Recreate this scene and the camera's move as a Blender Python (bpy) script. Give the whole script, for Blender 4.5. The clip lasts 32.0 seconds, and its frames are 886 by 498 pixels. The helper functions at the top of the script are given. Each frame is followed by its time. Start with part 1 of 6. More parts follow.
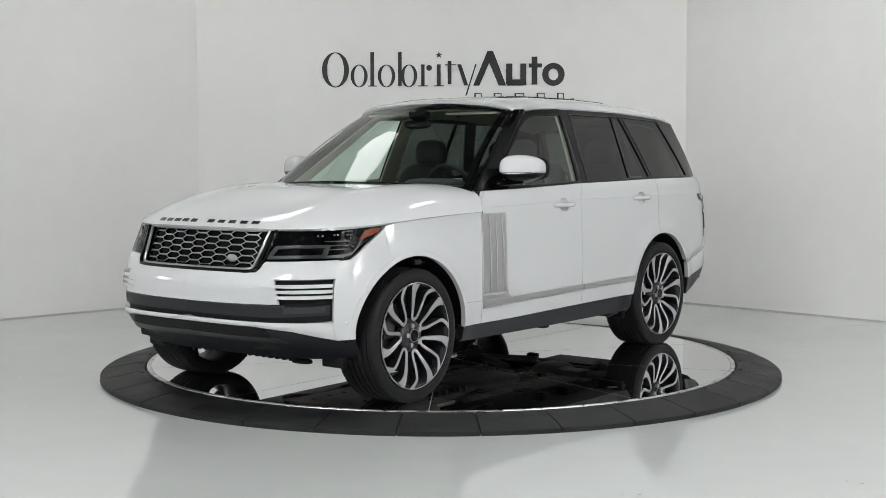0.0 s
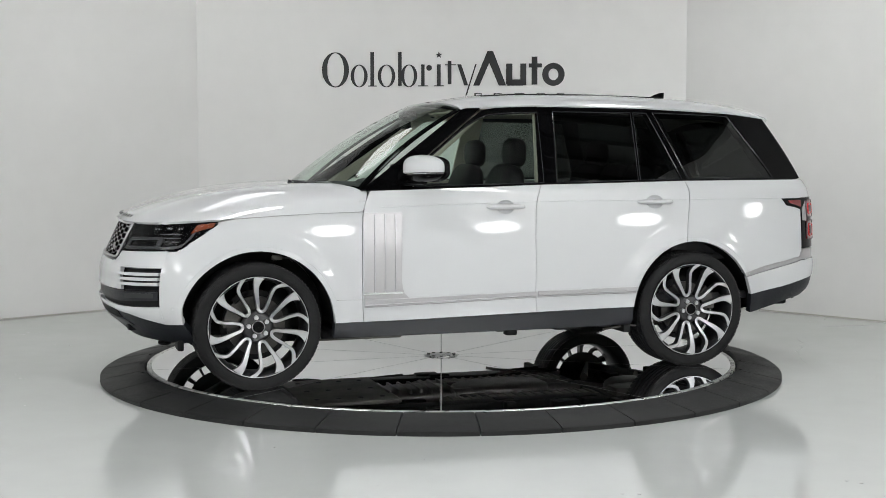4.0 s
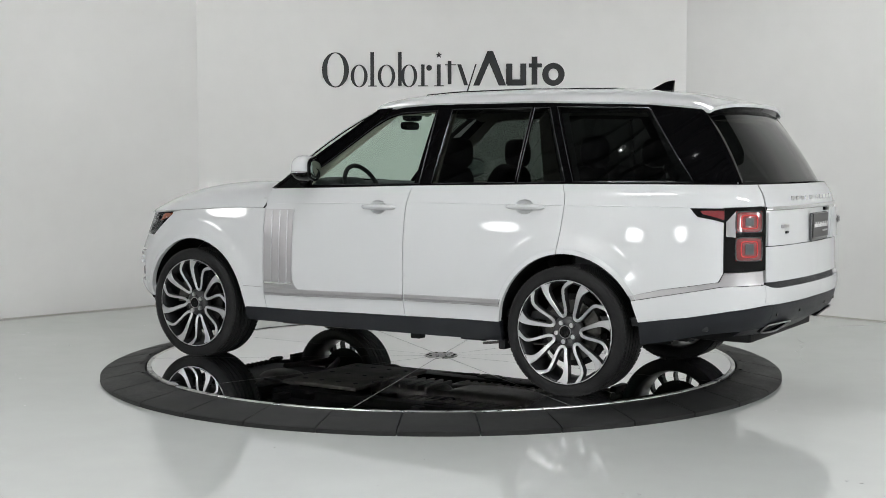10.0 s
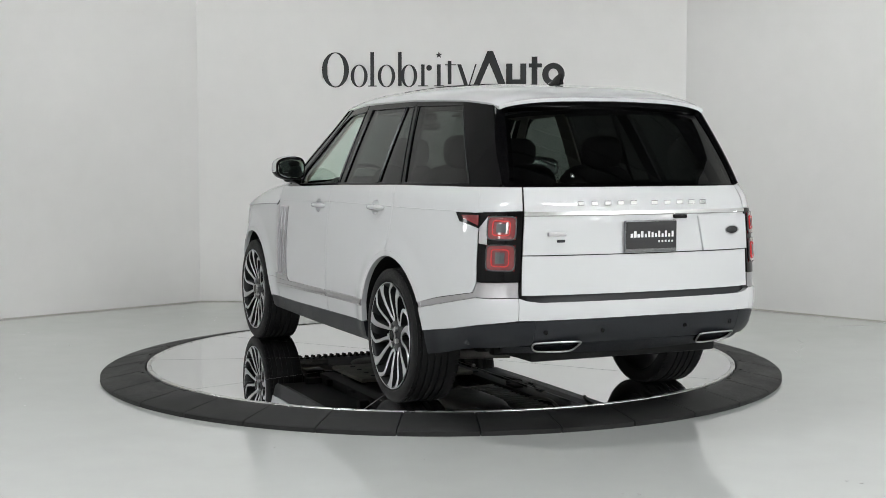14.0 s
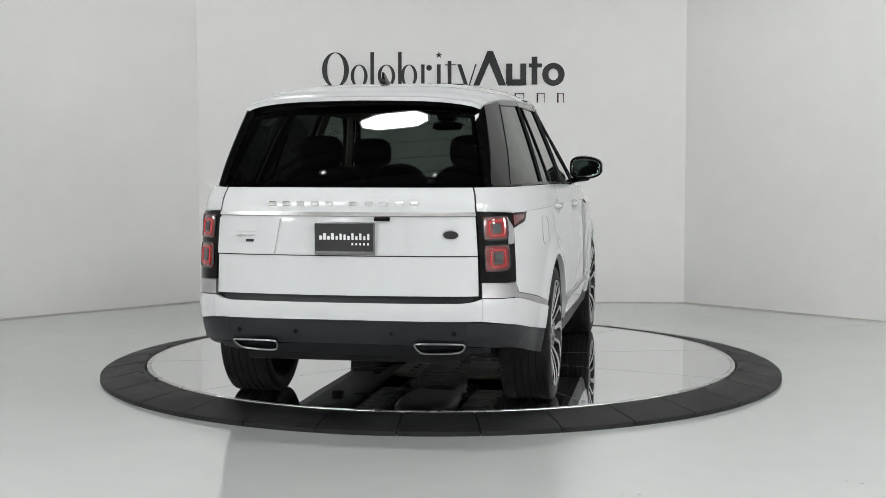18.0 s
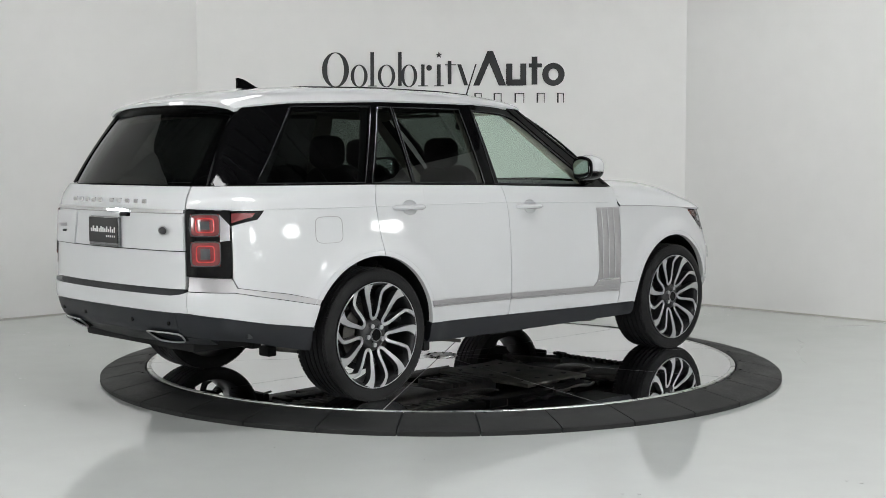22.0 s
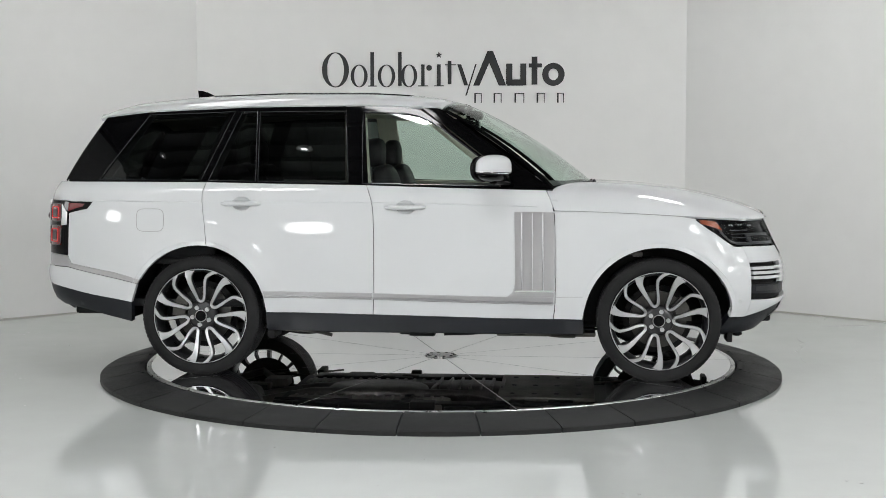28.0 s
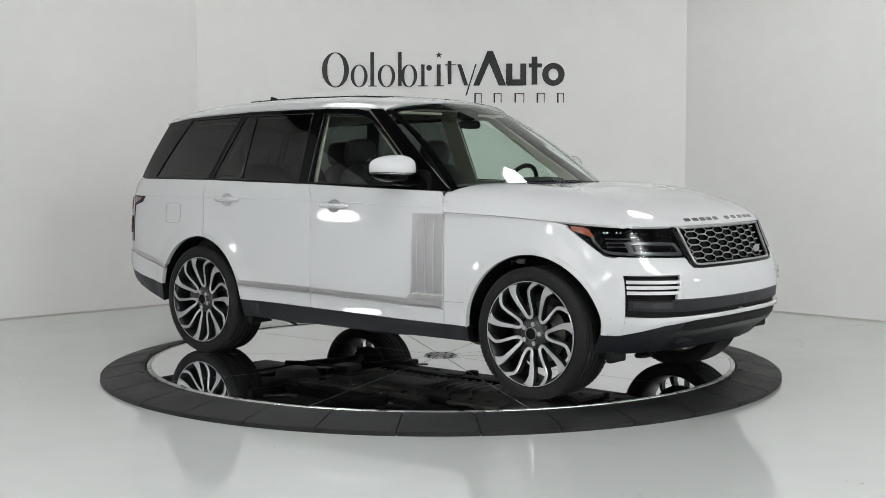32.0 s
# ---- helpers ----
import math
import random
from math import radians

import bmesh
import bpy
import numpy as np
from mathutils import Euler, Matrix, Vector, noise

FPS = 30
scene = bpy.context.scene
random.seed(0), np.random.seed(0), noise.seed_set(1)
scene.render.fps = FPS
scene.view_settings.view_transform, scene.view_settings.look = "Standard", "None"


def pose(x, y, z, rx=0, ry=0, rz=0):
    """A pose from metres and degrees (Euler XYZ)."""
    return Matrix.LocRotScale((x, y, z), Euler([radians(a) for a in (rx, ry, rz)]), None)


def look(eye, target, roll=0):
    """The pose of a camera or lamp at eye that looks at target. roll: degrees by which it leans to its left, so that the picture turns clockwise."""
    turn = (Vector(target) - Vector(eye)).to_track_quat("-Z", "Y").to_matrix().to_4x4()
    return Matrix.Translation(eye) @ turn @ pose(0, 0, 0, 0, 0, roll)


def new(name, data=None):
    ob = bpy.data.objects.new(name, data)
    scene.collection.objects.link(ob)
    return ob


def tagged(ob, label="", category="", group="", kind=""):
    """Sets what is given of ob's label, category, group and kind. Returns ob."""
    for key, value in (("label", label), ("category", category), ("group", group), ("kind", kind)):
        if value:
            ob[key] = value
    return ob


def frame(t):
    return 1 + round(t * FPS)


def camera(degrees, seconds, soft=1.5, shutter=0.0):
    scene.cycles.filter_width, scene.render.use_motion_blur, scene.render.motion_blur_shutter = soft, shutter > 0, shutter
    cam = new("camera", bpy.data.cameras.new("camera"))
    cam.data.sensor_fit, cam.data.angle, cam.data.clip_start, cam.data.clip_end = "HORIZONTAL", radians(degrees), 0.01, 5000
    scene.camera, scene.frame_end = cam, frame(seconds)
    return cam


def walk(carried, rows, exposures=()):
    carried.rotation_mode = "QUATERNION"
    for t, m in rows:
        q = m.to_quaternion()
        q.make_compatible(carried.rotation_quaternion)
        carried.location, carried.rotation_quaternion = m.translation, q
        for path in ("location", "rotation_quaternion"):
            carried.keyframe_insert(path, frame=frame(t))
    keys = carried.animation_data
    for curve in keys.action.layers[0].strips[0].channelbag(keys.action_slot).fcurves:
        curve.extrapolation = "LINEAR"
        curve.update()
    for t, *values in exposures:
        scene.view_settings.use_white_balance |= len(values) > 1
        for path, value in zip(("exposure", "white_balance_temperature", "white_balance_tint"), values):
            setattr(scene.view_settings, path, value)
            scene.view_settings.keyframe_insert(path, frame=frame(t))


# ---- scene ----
cam = camera(38.45, 32.0, soft=0.5)
EYE = (0.0, -8.943, 1.378)
AIM = look(EYE, (EYE[0] + 0.016, EYE[1] + 10.0, EYE[2] - 0.6956), roll=-0.07)
walk(cam, [(0.0, AIM), (32.0, AIM)])

# ---- world and light ----
FLOOR_Z = -0.072
CEIL_Z = 4.9
world = bpy.data.worlds.new("world")
scene.world = world
world.use_nodes = True
world.node_tree.nodes["Background"].inputs[0].default_value = (0.55, 0.57, 0.6, 1)
world.node_tree.nodes["Background"].inputs[1].default_value = 0.05
scene.view_settings.exposure = 0.0

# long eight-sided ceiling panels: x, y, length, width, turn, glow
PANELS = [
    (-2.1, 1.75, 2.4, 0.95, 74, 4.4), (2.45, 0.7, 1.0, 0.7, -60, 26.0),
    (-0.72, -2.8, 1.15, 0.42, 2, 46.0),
    # this pair is added fill for walls and car, kept out of glass reflections
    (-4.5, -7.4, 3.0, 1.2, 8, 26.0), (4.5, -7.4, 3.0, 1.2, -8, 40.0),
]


# ---- materials ----
def material(name, colour, rough=0.5, metal=0.0, coat=0.0, vary=0.0, scale=8.0, bump=0.0, bump_scale=60.0, rough_vary=0.0, spec=0.5, emit=None, coat_rough=0.03):
    mat = bpy.data.materials.new(name)
    mat.use_nodes = True
    nodes, links = mat.node_tree.nodes, mat.node_tree.links
    sh = nodes["Principled BSDF"]
    sh.inputs["Base Color"].default_value = (*colour, 1)
    sh.inputs["Roughness"].default_value = rough
    sh.inputs["Metallic"].default_value = metal
    sh.inputs["Coat Weight"].default_value = coat
    sh.inputs["Coat Roughness"].default_value = coat_rough
    sh.inputs["Specular IOR Level"].default_value = spec
    if emit:
        sh.inputs["Emission Color"].default_value = (*emit[:3], 1)
        sh.inputs["Emission Strength"].default_value = emit[3]
    coord = nodes.new("ShaderNodeTexCoord")
    if vary or rough_vary:
        wide, fine = nodes.new("ShaderNodeTexNoise"), nodes.new("ShaderNodeTexNoise")
        for tex, s in ((wide, scale), (fine, scale * 9)):
            tex.inputs["Scale"].default_value = s
            tex.inputs["Detail"].default_value = 4
            links.new(coord.outputs["Object"], tex.inputs["Vector"])
        both = nodes.new("ShaderNodeMath")
        both.operation = "MULTIPLY_ADD"
        both.inputs[1].default_value = 0.4
        links.new(fine.outputs["Fac"], both.inputs[0])
        links.new(wide.outputs["Fac"], both.inputs[2])
        if vary:
            ramp = nodes.new("ShaderNodeValToRGB")
            ramp.color_ramp.elements[0].position, ramp.color_ramp.elements[1].position = 0.42, 0.98
            ramp.color_ramp.elements[0].color = (*[c * (1 - vary) for c in colour], 1)
            ramp.color_ramp.elements[1].color = (*[min(1, c * (1 + vary)) for c in colour], 1)
            links.new(both.outputs[0], ramp.inputs[0])
            links.new(ramp.outputs[0], sh.inputs["Base Color"])
        if rough_vary:
            rr = nodes.new("ShaderNodeMapRange")
            rr.inputs[1].default_value, rr.inputs[2].default_value = 0.4, 1.0
            rr.inputs[3].default_value, rr.inputs[4].default_value = max(0, rough - rough_vary), rough + rough_vary
            links.new(both.outputs[0], rr.inputs[0])
            links.new(rr.outputs[0], sh.inputs["Roughness"])
    if bump:
        tex, bm = nodes.new("ShaderNodeTexNoise"), nodes.new("ShaderNodeBump")
        tex.inputs["Scale"].default_value, tex.inputs["Detail"].default_value = bump_scale, 3
        bm.inputs["Strength"].default_value, bm.inputs["Distance"].default_value = bump, 0.01
        links.new(coord.outputs["Object"], tex.inputs["Vector"])
        links.new(tex.outputs["Fac"], bm.inputs["Height"])
        links.new(bm.outputs[0], sh.inputs["Normal"])
    return mat


def glass(name, tint, gloss=1.0, base=0.06):
    """Thin pane: tinted see-through with a clear reflection."""
    mat = bpy.data.materials.new(name)
    mat.use_nodes = True
    nodes, links = mat.node_tree.nodes, mat.node_tree.links
    nodes.remove(nodes["Principled BSDF"])
    clear, shine, facing, power, share, mix = (nodes.new(n) for n in ("ShaderNodeBsdfTransparent", "ShaderNodeBsdfGlossy", "ShaderNodeLayerWeight", "ShaderNodeMath", "ShaderNodeMath", "ShaderNodeMixShader"))
    clear.inputs[0].default_value = (*tint, 1)
    shine.inputs["Roughness"].default_value = 0.0
    shine.inputs[0].default_value = (gloss, gloss, gloss, 1)
    facing.inputs["Blend"].default_value = 0.5
    power.operation, share.operation = "POWER", "MULTIPLY_ADD"
    power.inputs[1].default_value = 6.0
    share.inputs[1].default_value, share.inputs[2].default_value = 1 - base, base
    links.new(facing.outputs["Facing"], power.inputs[0])
    links.new(power.outputs[0], share.inputs[0])
    links.new(share.outputs[0], mix.inputs[0])
    links.new(clear.outputs[0], mix.inputs[1])
    links.new(shine.outputs[0], mix.inputs[2])
    links.new(mix.outputs[0], nodes["Material Output"].inputs[0])
    return mat


M_WALL = material("white_wall_paint", (0.875, 0.87, 0.857), 0.55, vary=0.035, scale=0.6, bump=0.05, bump_scale=35, rough_vary=0.1)
M_FLOOR = material("grey_epoxy_floor", (0.557, 0.577, 0.562), 0.1, vary=0.05, scale=0.5, bump=0.012, bump_scale=3.0, rough_vary=0.035, coat=0.3, coat_rough=0.06)
M_CEIL = material("dark_ceiling_paint", (0.04, 0.04, 0.042), 0.7, vary=0.2, scale=1.5)
M_BASE = material("wall_foot_seal", (0.56, 0.54, 0.51), 0.7, vary=0.2, scale=9)
M_SIGN = material("black_sign_vinyl", (0.018, 0.019, 0.021), 0.45, vary=0.2, scale=6)
M_HOUSING = material("white_lamp_housing", (0.7, 0.7, 0.7), 0.5, vary=0.05, scale=3)
M_RUBBER = material("black_ramp_rubber", (0.0165, 0.017, 0.017), 0.55, vary=0.5, scale=4.0, bump=0.25, bump_scale=140, rough_vary=0.12, spec=0.25)
M_MIRROR = material("mirror_plate", (0.86, 0.87, 0.88), 0.012, metal=1.0, vary=0.03, scale=2.0, rough_vary=0.008)
M_POD = material("black_lamp_inside", (0.003, 0.003, 0.0035), 0.12, vary=0.3, scale=25, spec=0.12)
M_SPECK = material("grey_scuff", (0.33, 0.335, 0.325), 0.7, vary=0.3, scale=30)
M_SEAM = material("grey_seam_filler", (0.3, 0.3, 0.295), 0.6, vary=0.2, scale=12)
M_RIM_STEEL = material("brushed_steel_rim", (0.62, 0.62, 0.61), 0.3, metal=1.0, vary=0.1, scale=14, rough_vary=0.1)
M_PAINT = material("white_car_paint", (0.595, 0.605, 0.617), 0.35, coat=1.0, vary=0.012, scale=1.2, coat_rough=0.012, spec=0.0)
M_BLACK = material("gloss_black_trim", (0.0025, 0.0025, 0.0028), 0.04, vary=0.2, scale=5, rough_vary=0.02, spec=0.16)
M_DARK = material("dark_grey_cladding", (0.0085, 0.0099, 0.0135), 0.42, vary=0.2, scale=6, bump=0.12, bump_scale=320, rough_vary=0.06, spec=0.36)
M_UNDER = material("underbody_black", (0.007, 0.007, 0.0075), 0.6, vary=0.4, scale=7, bump=0.2, bump_scale=50, spec=0.2)
M_CAST = material("cast_metal", (0.1, 0.096, 0.09), 0.5, metal=0.7, vary=0.35, scale=10, bump=0.2, bump_scale=60)
M_SATIN = material("satin_silver_trim", (0.45, 0.443, 0.456), 0.3, metal=0.9, vary=0.012, scale=3)
M_CHROME = material("chrome", (0.78, 0.78, 0.79), 0.07, metal=1.0, vary=0.03, scale=10)
M_BADGE = material("grey_metal_badge", (0.22, 0.22, 0.228), 0.25, metal=0.9, vary=0.1, scale=30)
M_ALLOY = material("diamond_cut_alloy", (0.52, 0.525, 0.54), 0.3, metal=1.0, vary=0.02, scale=2)
# seal colour lifted to grey to carry the frames' bright edge highlights
M_SEAL = material("window_seal_edge_glint", (0.06, 0.062, 0.066), 0.22, metal=0.5, vary=0.15, scale=20)
M_HUB = material("grey_hub", (0.035, 0.035, 0.037), 0.32, metal=0.3, vary=0.15, scale=20)
M_SKID = material("graphite_skid", (0.03, 0.031, 0.033), 0.36, metal=0.3, vary=0.15, scale=9)
M_ALLOY_DARK = material("dark_painted_alloy", (0.03, 0.031, 0.033), 0.3, metal=0.4, vary=0.15, scale=12, rough_vary=0.04, spec=0.3)
M_TYRE = material("tyre_rubber", (0.014, 0.014, 0.0145), 0.55, vary=0.3, scale=9, bump=0.25, bump_scale=120, rough_vary=0.1, spec=0.16)
M_GUARD = material("grey_underguard", (0.12, 0.115, 0.1), 0.65, vary=0.5, scale=6, bump=0.2, bump_scale=40)
M_DISC = material("brake_steel", (0.075, 0.073, 0.07), 0.35, metal=1.0, vary=0.2, scale=12)
M_SEAT = material("dark_leather", (0.007, 0.0062, 0.0075), 0.55, vary=0.25, scale=9, bump=0.3, bump_scale=130, spec=0.25)
M_CREAM = material("cream_cabin_lining", (0.45, 0.43, 0.36), 0.75, vary=0.06, scale=7, bump=0.12, bump_scale=120)
M_DASH = material("dark_dashboard", (0.022, 0.023, 0.026), 0.55, vary=0.25, scale=8, bump=0.2, bump_scale=150)
M_WOOD = material("dark_veneer", (0.045, 0.03, 0.024), 0.2, vary=0.4, scale=12)
M_AMBER = material("amber_lens", (0.24, 0.04, 0.009), 0.12, coat=0.8, vary=0.2, scale=20)
M_RED = material("red_lens", (0.17, 0.012, 0.016), 0.08, coat=0.9, vary=0.2, scale=20)
M_RED_LIT = material("red_light_guide", (0.42, 0.03, 0.035), 0.15, coat=0.6, emit=(1.0, 0.06, 0.045, 0.18))
M_LAMP_GREY = material("grey_lamp_insert", (0.06, 0.062, 0.066), 0.3, metal=0.4, vary=0.2, scale=30)
M_LAMP_WHITE = material("clear_white_lens", (0.72, 0.73, 0.74), 0.1, metal=0.7, vary=0.1, scale=30)
M_PLATE = material("black_plate", (0.012, 0.012, 0.013), 0.3, vary=0.2, scale=20)
M_MARK = material("white_marking", (0.78, 0.78, 0.78), 0.4, vary=0.03, scale=20)
M_GREEN = material("dark_green_badge", (0.02, 0.045, 0.03), 0.25, coat=0.5, vary=0.1, scale=40)
M_G_FRONT = glass("green_clear_glass", (0.80, 0.90, 0.84), 0.95, 0.085)
M_G_DARK = glass("privacy_glass", (0.085, 0.096, 0.09), 0.95)
M_G_LAMP = glass("lamp_cover", (0.9, 0.91, 0.92), 0.3, 0.02)
M_SCREEN = material("mirror_glass", (0.6, 0.66, 0.66), 0.02, metal=1.0)


# ---- mesh helpers ----
def mesh_of(name, verts, faces, mat, smooth=False):
    me = bpy.data.meshes.new(name)
    me.from_pydata([tuple(v) for v in verts], [], [tuple(f) for f in faces])
    me.materials.append(mat)
    if smooth:
        me.polygons.foreach_set("use_smooth", [True] * len(me.polygons))
    me.update()
    return me


def part(name, bm, mat, parent=None, label="", smooth=True, angle=38):
    """Links a bmesh as one mesh object, under a thing or a part. Edges sharper than the angle stay sharp."""
    me = bpy.data.meshes.new(name)
    if smooth:
        bm.normal_update()
        for f in bm.faces:
            f.smooth = True
        for e in bm.edges:
            if len(e.link_faces) == 2 and e.calc_face_angle(0) > radians(angle):
                e.smooth = False
    bm.to_mesh(me)
    bm.free()
    me.materials.append(mat)
    ob = new(name, me)
    ob.parent = parent
    if label:
        ob["label"] = label
    return ob


def box(bm, x0, x1, y0, y1, z0, z1, bevel=0.0, segments=2):
    made = bmesh.ops.create_cube(bm, size=1, matrix=Matrix.Translation(((x0 + x1) / 2, (y0 + y1) / 2, (z0 + z1) / 2)) @ Matrix.Diagonal((abs(x1 - x0), abs(y1 - y0), abs(z1 - z0), 1)))
    if bevel:
        edges = list({e for v in made["verts"] for e in v.link_edges})
        bmesh.ops.bevel(bm, geom=edges, offset=bevel, segments=segments, affect="EDGES", profile=0.6)
    return made["verts"]


def box_bm(*a, **k):
    bm = bmesh.new()
    box(bm, *a, **k)
    return bm


def cyl(bm, r0, r1, depth, m, n=24):
    bmesh.ops.create_cone(bm, cap_ends=True, segments=n, radius1=r0, radius2=r1, depth=depth, matrix=m)


def lathe(profile, n, axis="y"):
    """Turns (radius, along) pairs round the y axis."""
    bm = bmesh.new()
    rings = []
    for r, a in profile:
        rings.append([bm.verts.new((r * math.cos(2 * math.pi * i / n), a, r * math.sin(2 * math.pi * i / n))) for i in range(n)])
    for k in range(len(profile) - 1):
        for i in range(n):
            j = (i + 1) % n
            bm.faces.new((rings[k][i], rings[k][j], rings[k + 1][j], rings[k + 1][i]))
    bmesh.ops.recalc_face_normals(bm, faces=bm.faces)
    return bm


def tube(points, radius, n=10, flat=1.0, closed=False):
    """A round bar along a line of points."""
    bm = bmesh.new()
    pts = [Vector(p) for p in points]
    rings = []
    for i, p in enumerate(pts):
        a = pts[i - 1] if (i or closed) else p
        b = pts[(i + 1) % len(pts)] if (i < len(pts) - 1 or closed) else p
        d = (b - a).normalized()
        u = d.cross(Vector((0, 0, 1)))
        u = u.normalized() if u.length > 0.05 else d.cross(Vector((0, 1, 0))).normalized()
        w = d.cross(u)
        rings.append([bm.verts.new(p + radius * (math.cos(2 * math.pi * k / n) * u + flat * math.sin(2 * math.pi * k / n) * w)) for k in range(n)])
    count = len(pts) if closed else len(pts) - 1
    for i in range(count):
        r0, r1 = rings[i], rings[(i + 1) % len(pts)]
        for k in range(n):
            bm.faces.new((r0[k], r0[(k + 1) % n], r1[(k + 1) % n], r1[k]))
    if not closed:
        bm.faces.new(rings[0][::-1])
        bm.faces.new(rings[-1])
    bmesh.ops.recalc_face_normals(bm, faces=bm.faces)
    return bm


def prism(outline, depth_vec, base=None):
    """A flat outline (3D points) pushed along a vector."""
    bm = bmesh.new()
    d = Vector(depth_vec)
    a = [bm.verts.new(Vector(p)) for p in outline]
    b = [bm.verts.new(Vector(p) + d) for p in outline]
    n = len(a)
    bm.faces.new(a)
    bm.faces.new(b[::-1])
    for i in range(n):
        bm.faces.new((a[i], b[i], b[(i + 1) % n], a[(i + 1) % n]))
    bmesh.ops.recalc_face_normals(bm, faces=bm.faces)
    return bm


def sheet(P, depth=0.02, toward=None, centre=(0, 0, 0.8)):
    """A curved panel from a grid of points (rows x columns x 3) with edges folded inward by depth."""
    P = np.asarray(P, float)
    n, m, _ = P.shape
    du, dv = np.gradient(P, axis=0), np.gradient(P, axis=1)
    N = np.cross(du, dv)
    N /= np.linalg.norm(N, axis=2, keepdims=True) + 1e-12
    mid = P.reshape(-1, 3).mean(0)
    out = np.asarray(toward, float) if toward is not None else mid - np.asarray(centre)
    flip = (N.reshape(-1, 3) @ out).mean() < 0
    if flip:
        N = -N
    bm = bmesh.new()
    V = [[bm.verts.new(P[i, j]) for j in range(m)] for i in range(n)]

    def face(*vs):
        vs = list(vs)
        if len({tuple(round(c, 6) for c in v.co) for v in vs}) < 3:
            return
        bm.faces.new(vs[::-1] if flip else vs)

    for i in range(n - 1):
        for j in range(m - 1):
            face(V[i][j], V[i + 1][j], V[i + 1][j + 1], V[i][j + 1])
    if depth:
        loop = [(i, 0) for i in range(n)] + [(n - 1, j) for j in range(1, m)] + [(i, m - 1) for i in range(n - 2, -1, -1)] + [(0, j) for j in range(m - 2, 0, -1)]
        low = [bm.verts.new(P[i, j] - depth * N[i, j]) for i, j in loop]
        for k in range(len(loop)):
            a, b = loop[k], loop[(k + 1) % len(loop)]
            face(V[b[0]][b[1]], V[a[0]][a[1]], low[k], low[(k + 1) % len(loop)])
    return bm


def ease(x, pts):
    """A line through (x, y) pairs, straight between them."""
    return float(np.interp(x, [p[0] for p in pts], [p[1] for p in pts]))


def smooth_line(pts, n):
    """n points on a smooth curve through pts (any dimension)."""
    P = np.asarray(pts, float)
    k = len(P)
    Q = np.vstack([2 * P[0] - P[1], P, 2 * P[-1] - P[-2]])
    out = []
    for i in range(n):
        t = i / (n - 1) * (k - 1)
        j = min(int(t), k - 2)
        f = t - j
        a, b, c, d = Q[j], Q[j + 1], Q[j + 2], Q[j + 3]
        out.append(0.5 * (2 * b + (c - a) * f + (2 * a - 5 * b + 4 * c - d) * f * f + (3 * b - a - 3 * c + d) * f ** 3))
    return np.array(out)


# ---- the room ----
WALL_LINE = [(-2.48, 4.09), (2.47, 3.92), (6.2, 0.06), (6.2, -12.5), (-6.2, -12.5), (-6.2, 0.53)]


def room():
    lo, hi = FLOOR_Z, CEIL_Z
    bm = bmesh.new()
    box(bm, -6.8, 6.8, -13.1, 4.9, lo - 0.2, lo)
    tagged(part("floor", bm, M_FLOOR, smooth=False), "glossy pale grey epoxy floor with fine cracks", "floor", kind="structure")
    n = len(WALL_LINE)
    names = ("wall_north", "wall_northeast", "wall_east", "wall_south", "wall_west", "wall_northwest")
    for i in range(n):
        a, b = Vector(WALL_LINE[i]), Vector(WALL_LINE[(i + 1) % n])
        d = (b - a).normalized()
        out = Vector((-d.y, d.x))
        if out.dot(a + b - Vector((0, -8))) < 0:
            out = -out
        a2, b2 = a + out * 0.2, b + out * 0.2
        bm = prism([(a.x, a.y, lo), (b.x, b.y, lo), (b2.x, b2.y, lo), (a2.x, a2.y, lo)], (0, 0, hi - lo))
        tagged(part(names[i], bm, M_WALL, smooth=False), "smooth white painted showroom wall", "wall", kind="structure")
        e = -out * 0.004
        bm = prism([(a.x + e.x, a.y + e.y, lo + 0.001), (b.x + e.x, b.y + e.y, lo + 0.001), (b.x, b.y, lo + 0.001), (a.x, a.y, lo + 0.001)], (0, 0, 0.012))
        tagged(part("baseboard", bm, M_BASE, smooth=False), "thin mottled grey sealant line at the wall foot", "baseboard", kind="structure")
    bm = bmesh.new()
    box(bm, -6.8, 6.8, -13.1, 4.9, hi, hi + 0.2)
    for k in range(34):
        y = -12.6 + k * 0.5
        box(bm, -6.7, 6.7, y, y + 0.12, hi - 0.14, hi + 0.01)
    # unseen edge beams, added to cover the joist ends in the glass reflections
    for i in range(n):
        a, b = Vector(WALL_LINE[i]), Vector(WALL_LINE[(i + 1) % n])
        d = (b - a).normalized()
        inn = Vector((d.y, -d.x))
        if inn.dot(a + b - Vector((0, -8))) > 0:
            inn = -inn
        added_beam = prism([(p.x, p.y, hi - 0.16) for p in (a, b, b + inn * 0.16, a + inn * 0.16)], (0, 0, 0.158))
        spare = bpy.data.meshes.new("added_beam")
        added_beam.to_mesh(spare)
        added_beam.free()
        bm.from_mesh(spare)
        bpy.data.meshes.remove(spare)
    tagged(part("ceiling", bm, M_CEIL, smooth=False), "dark painted ceiling with close joists", "ceiling", kind="structure")


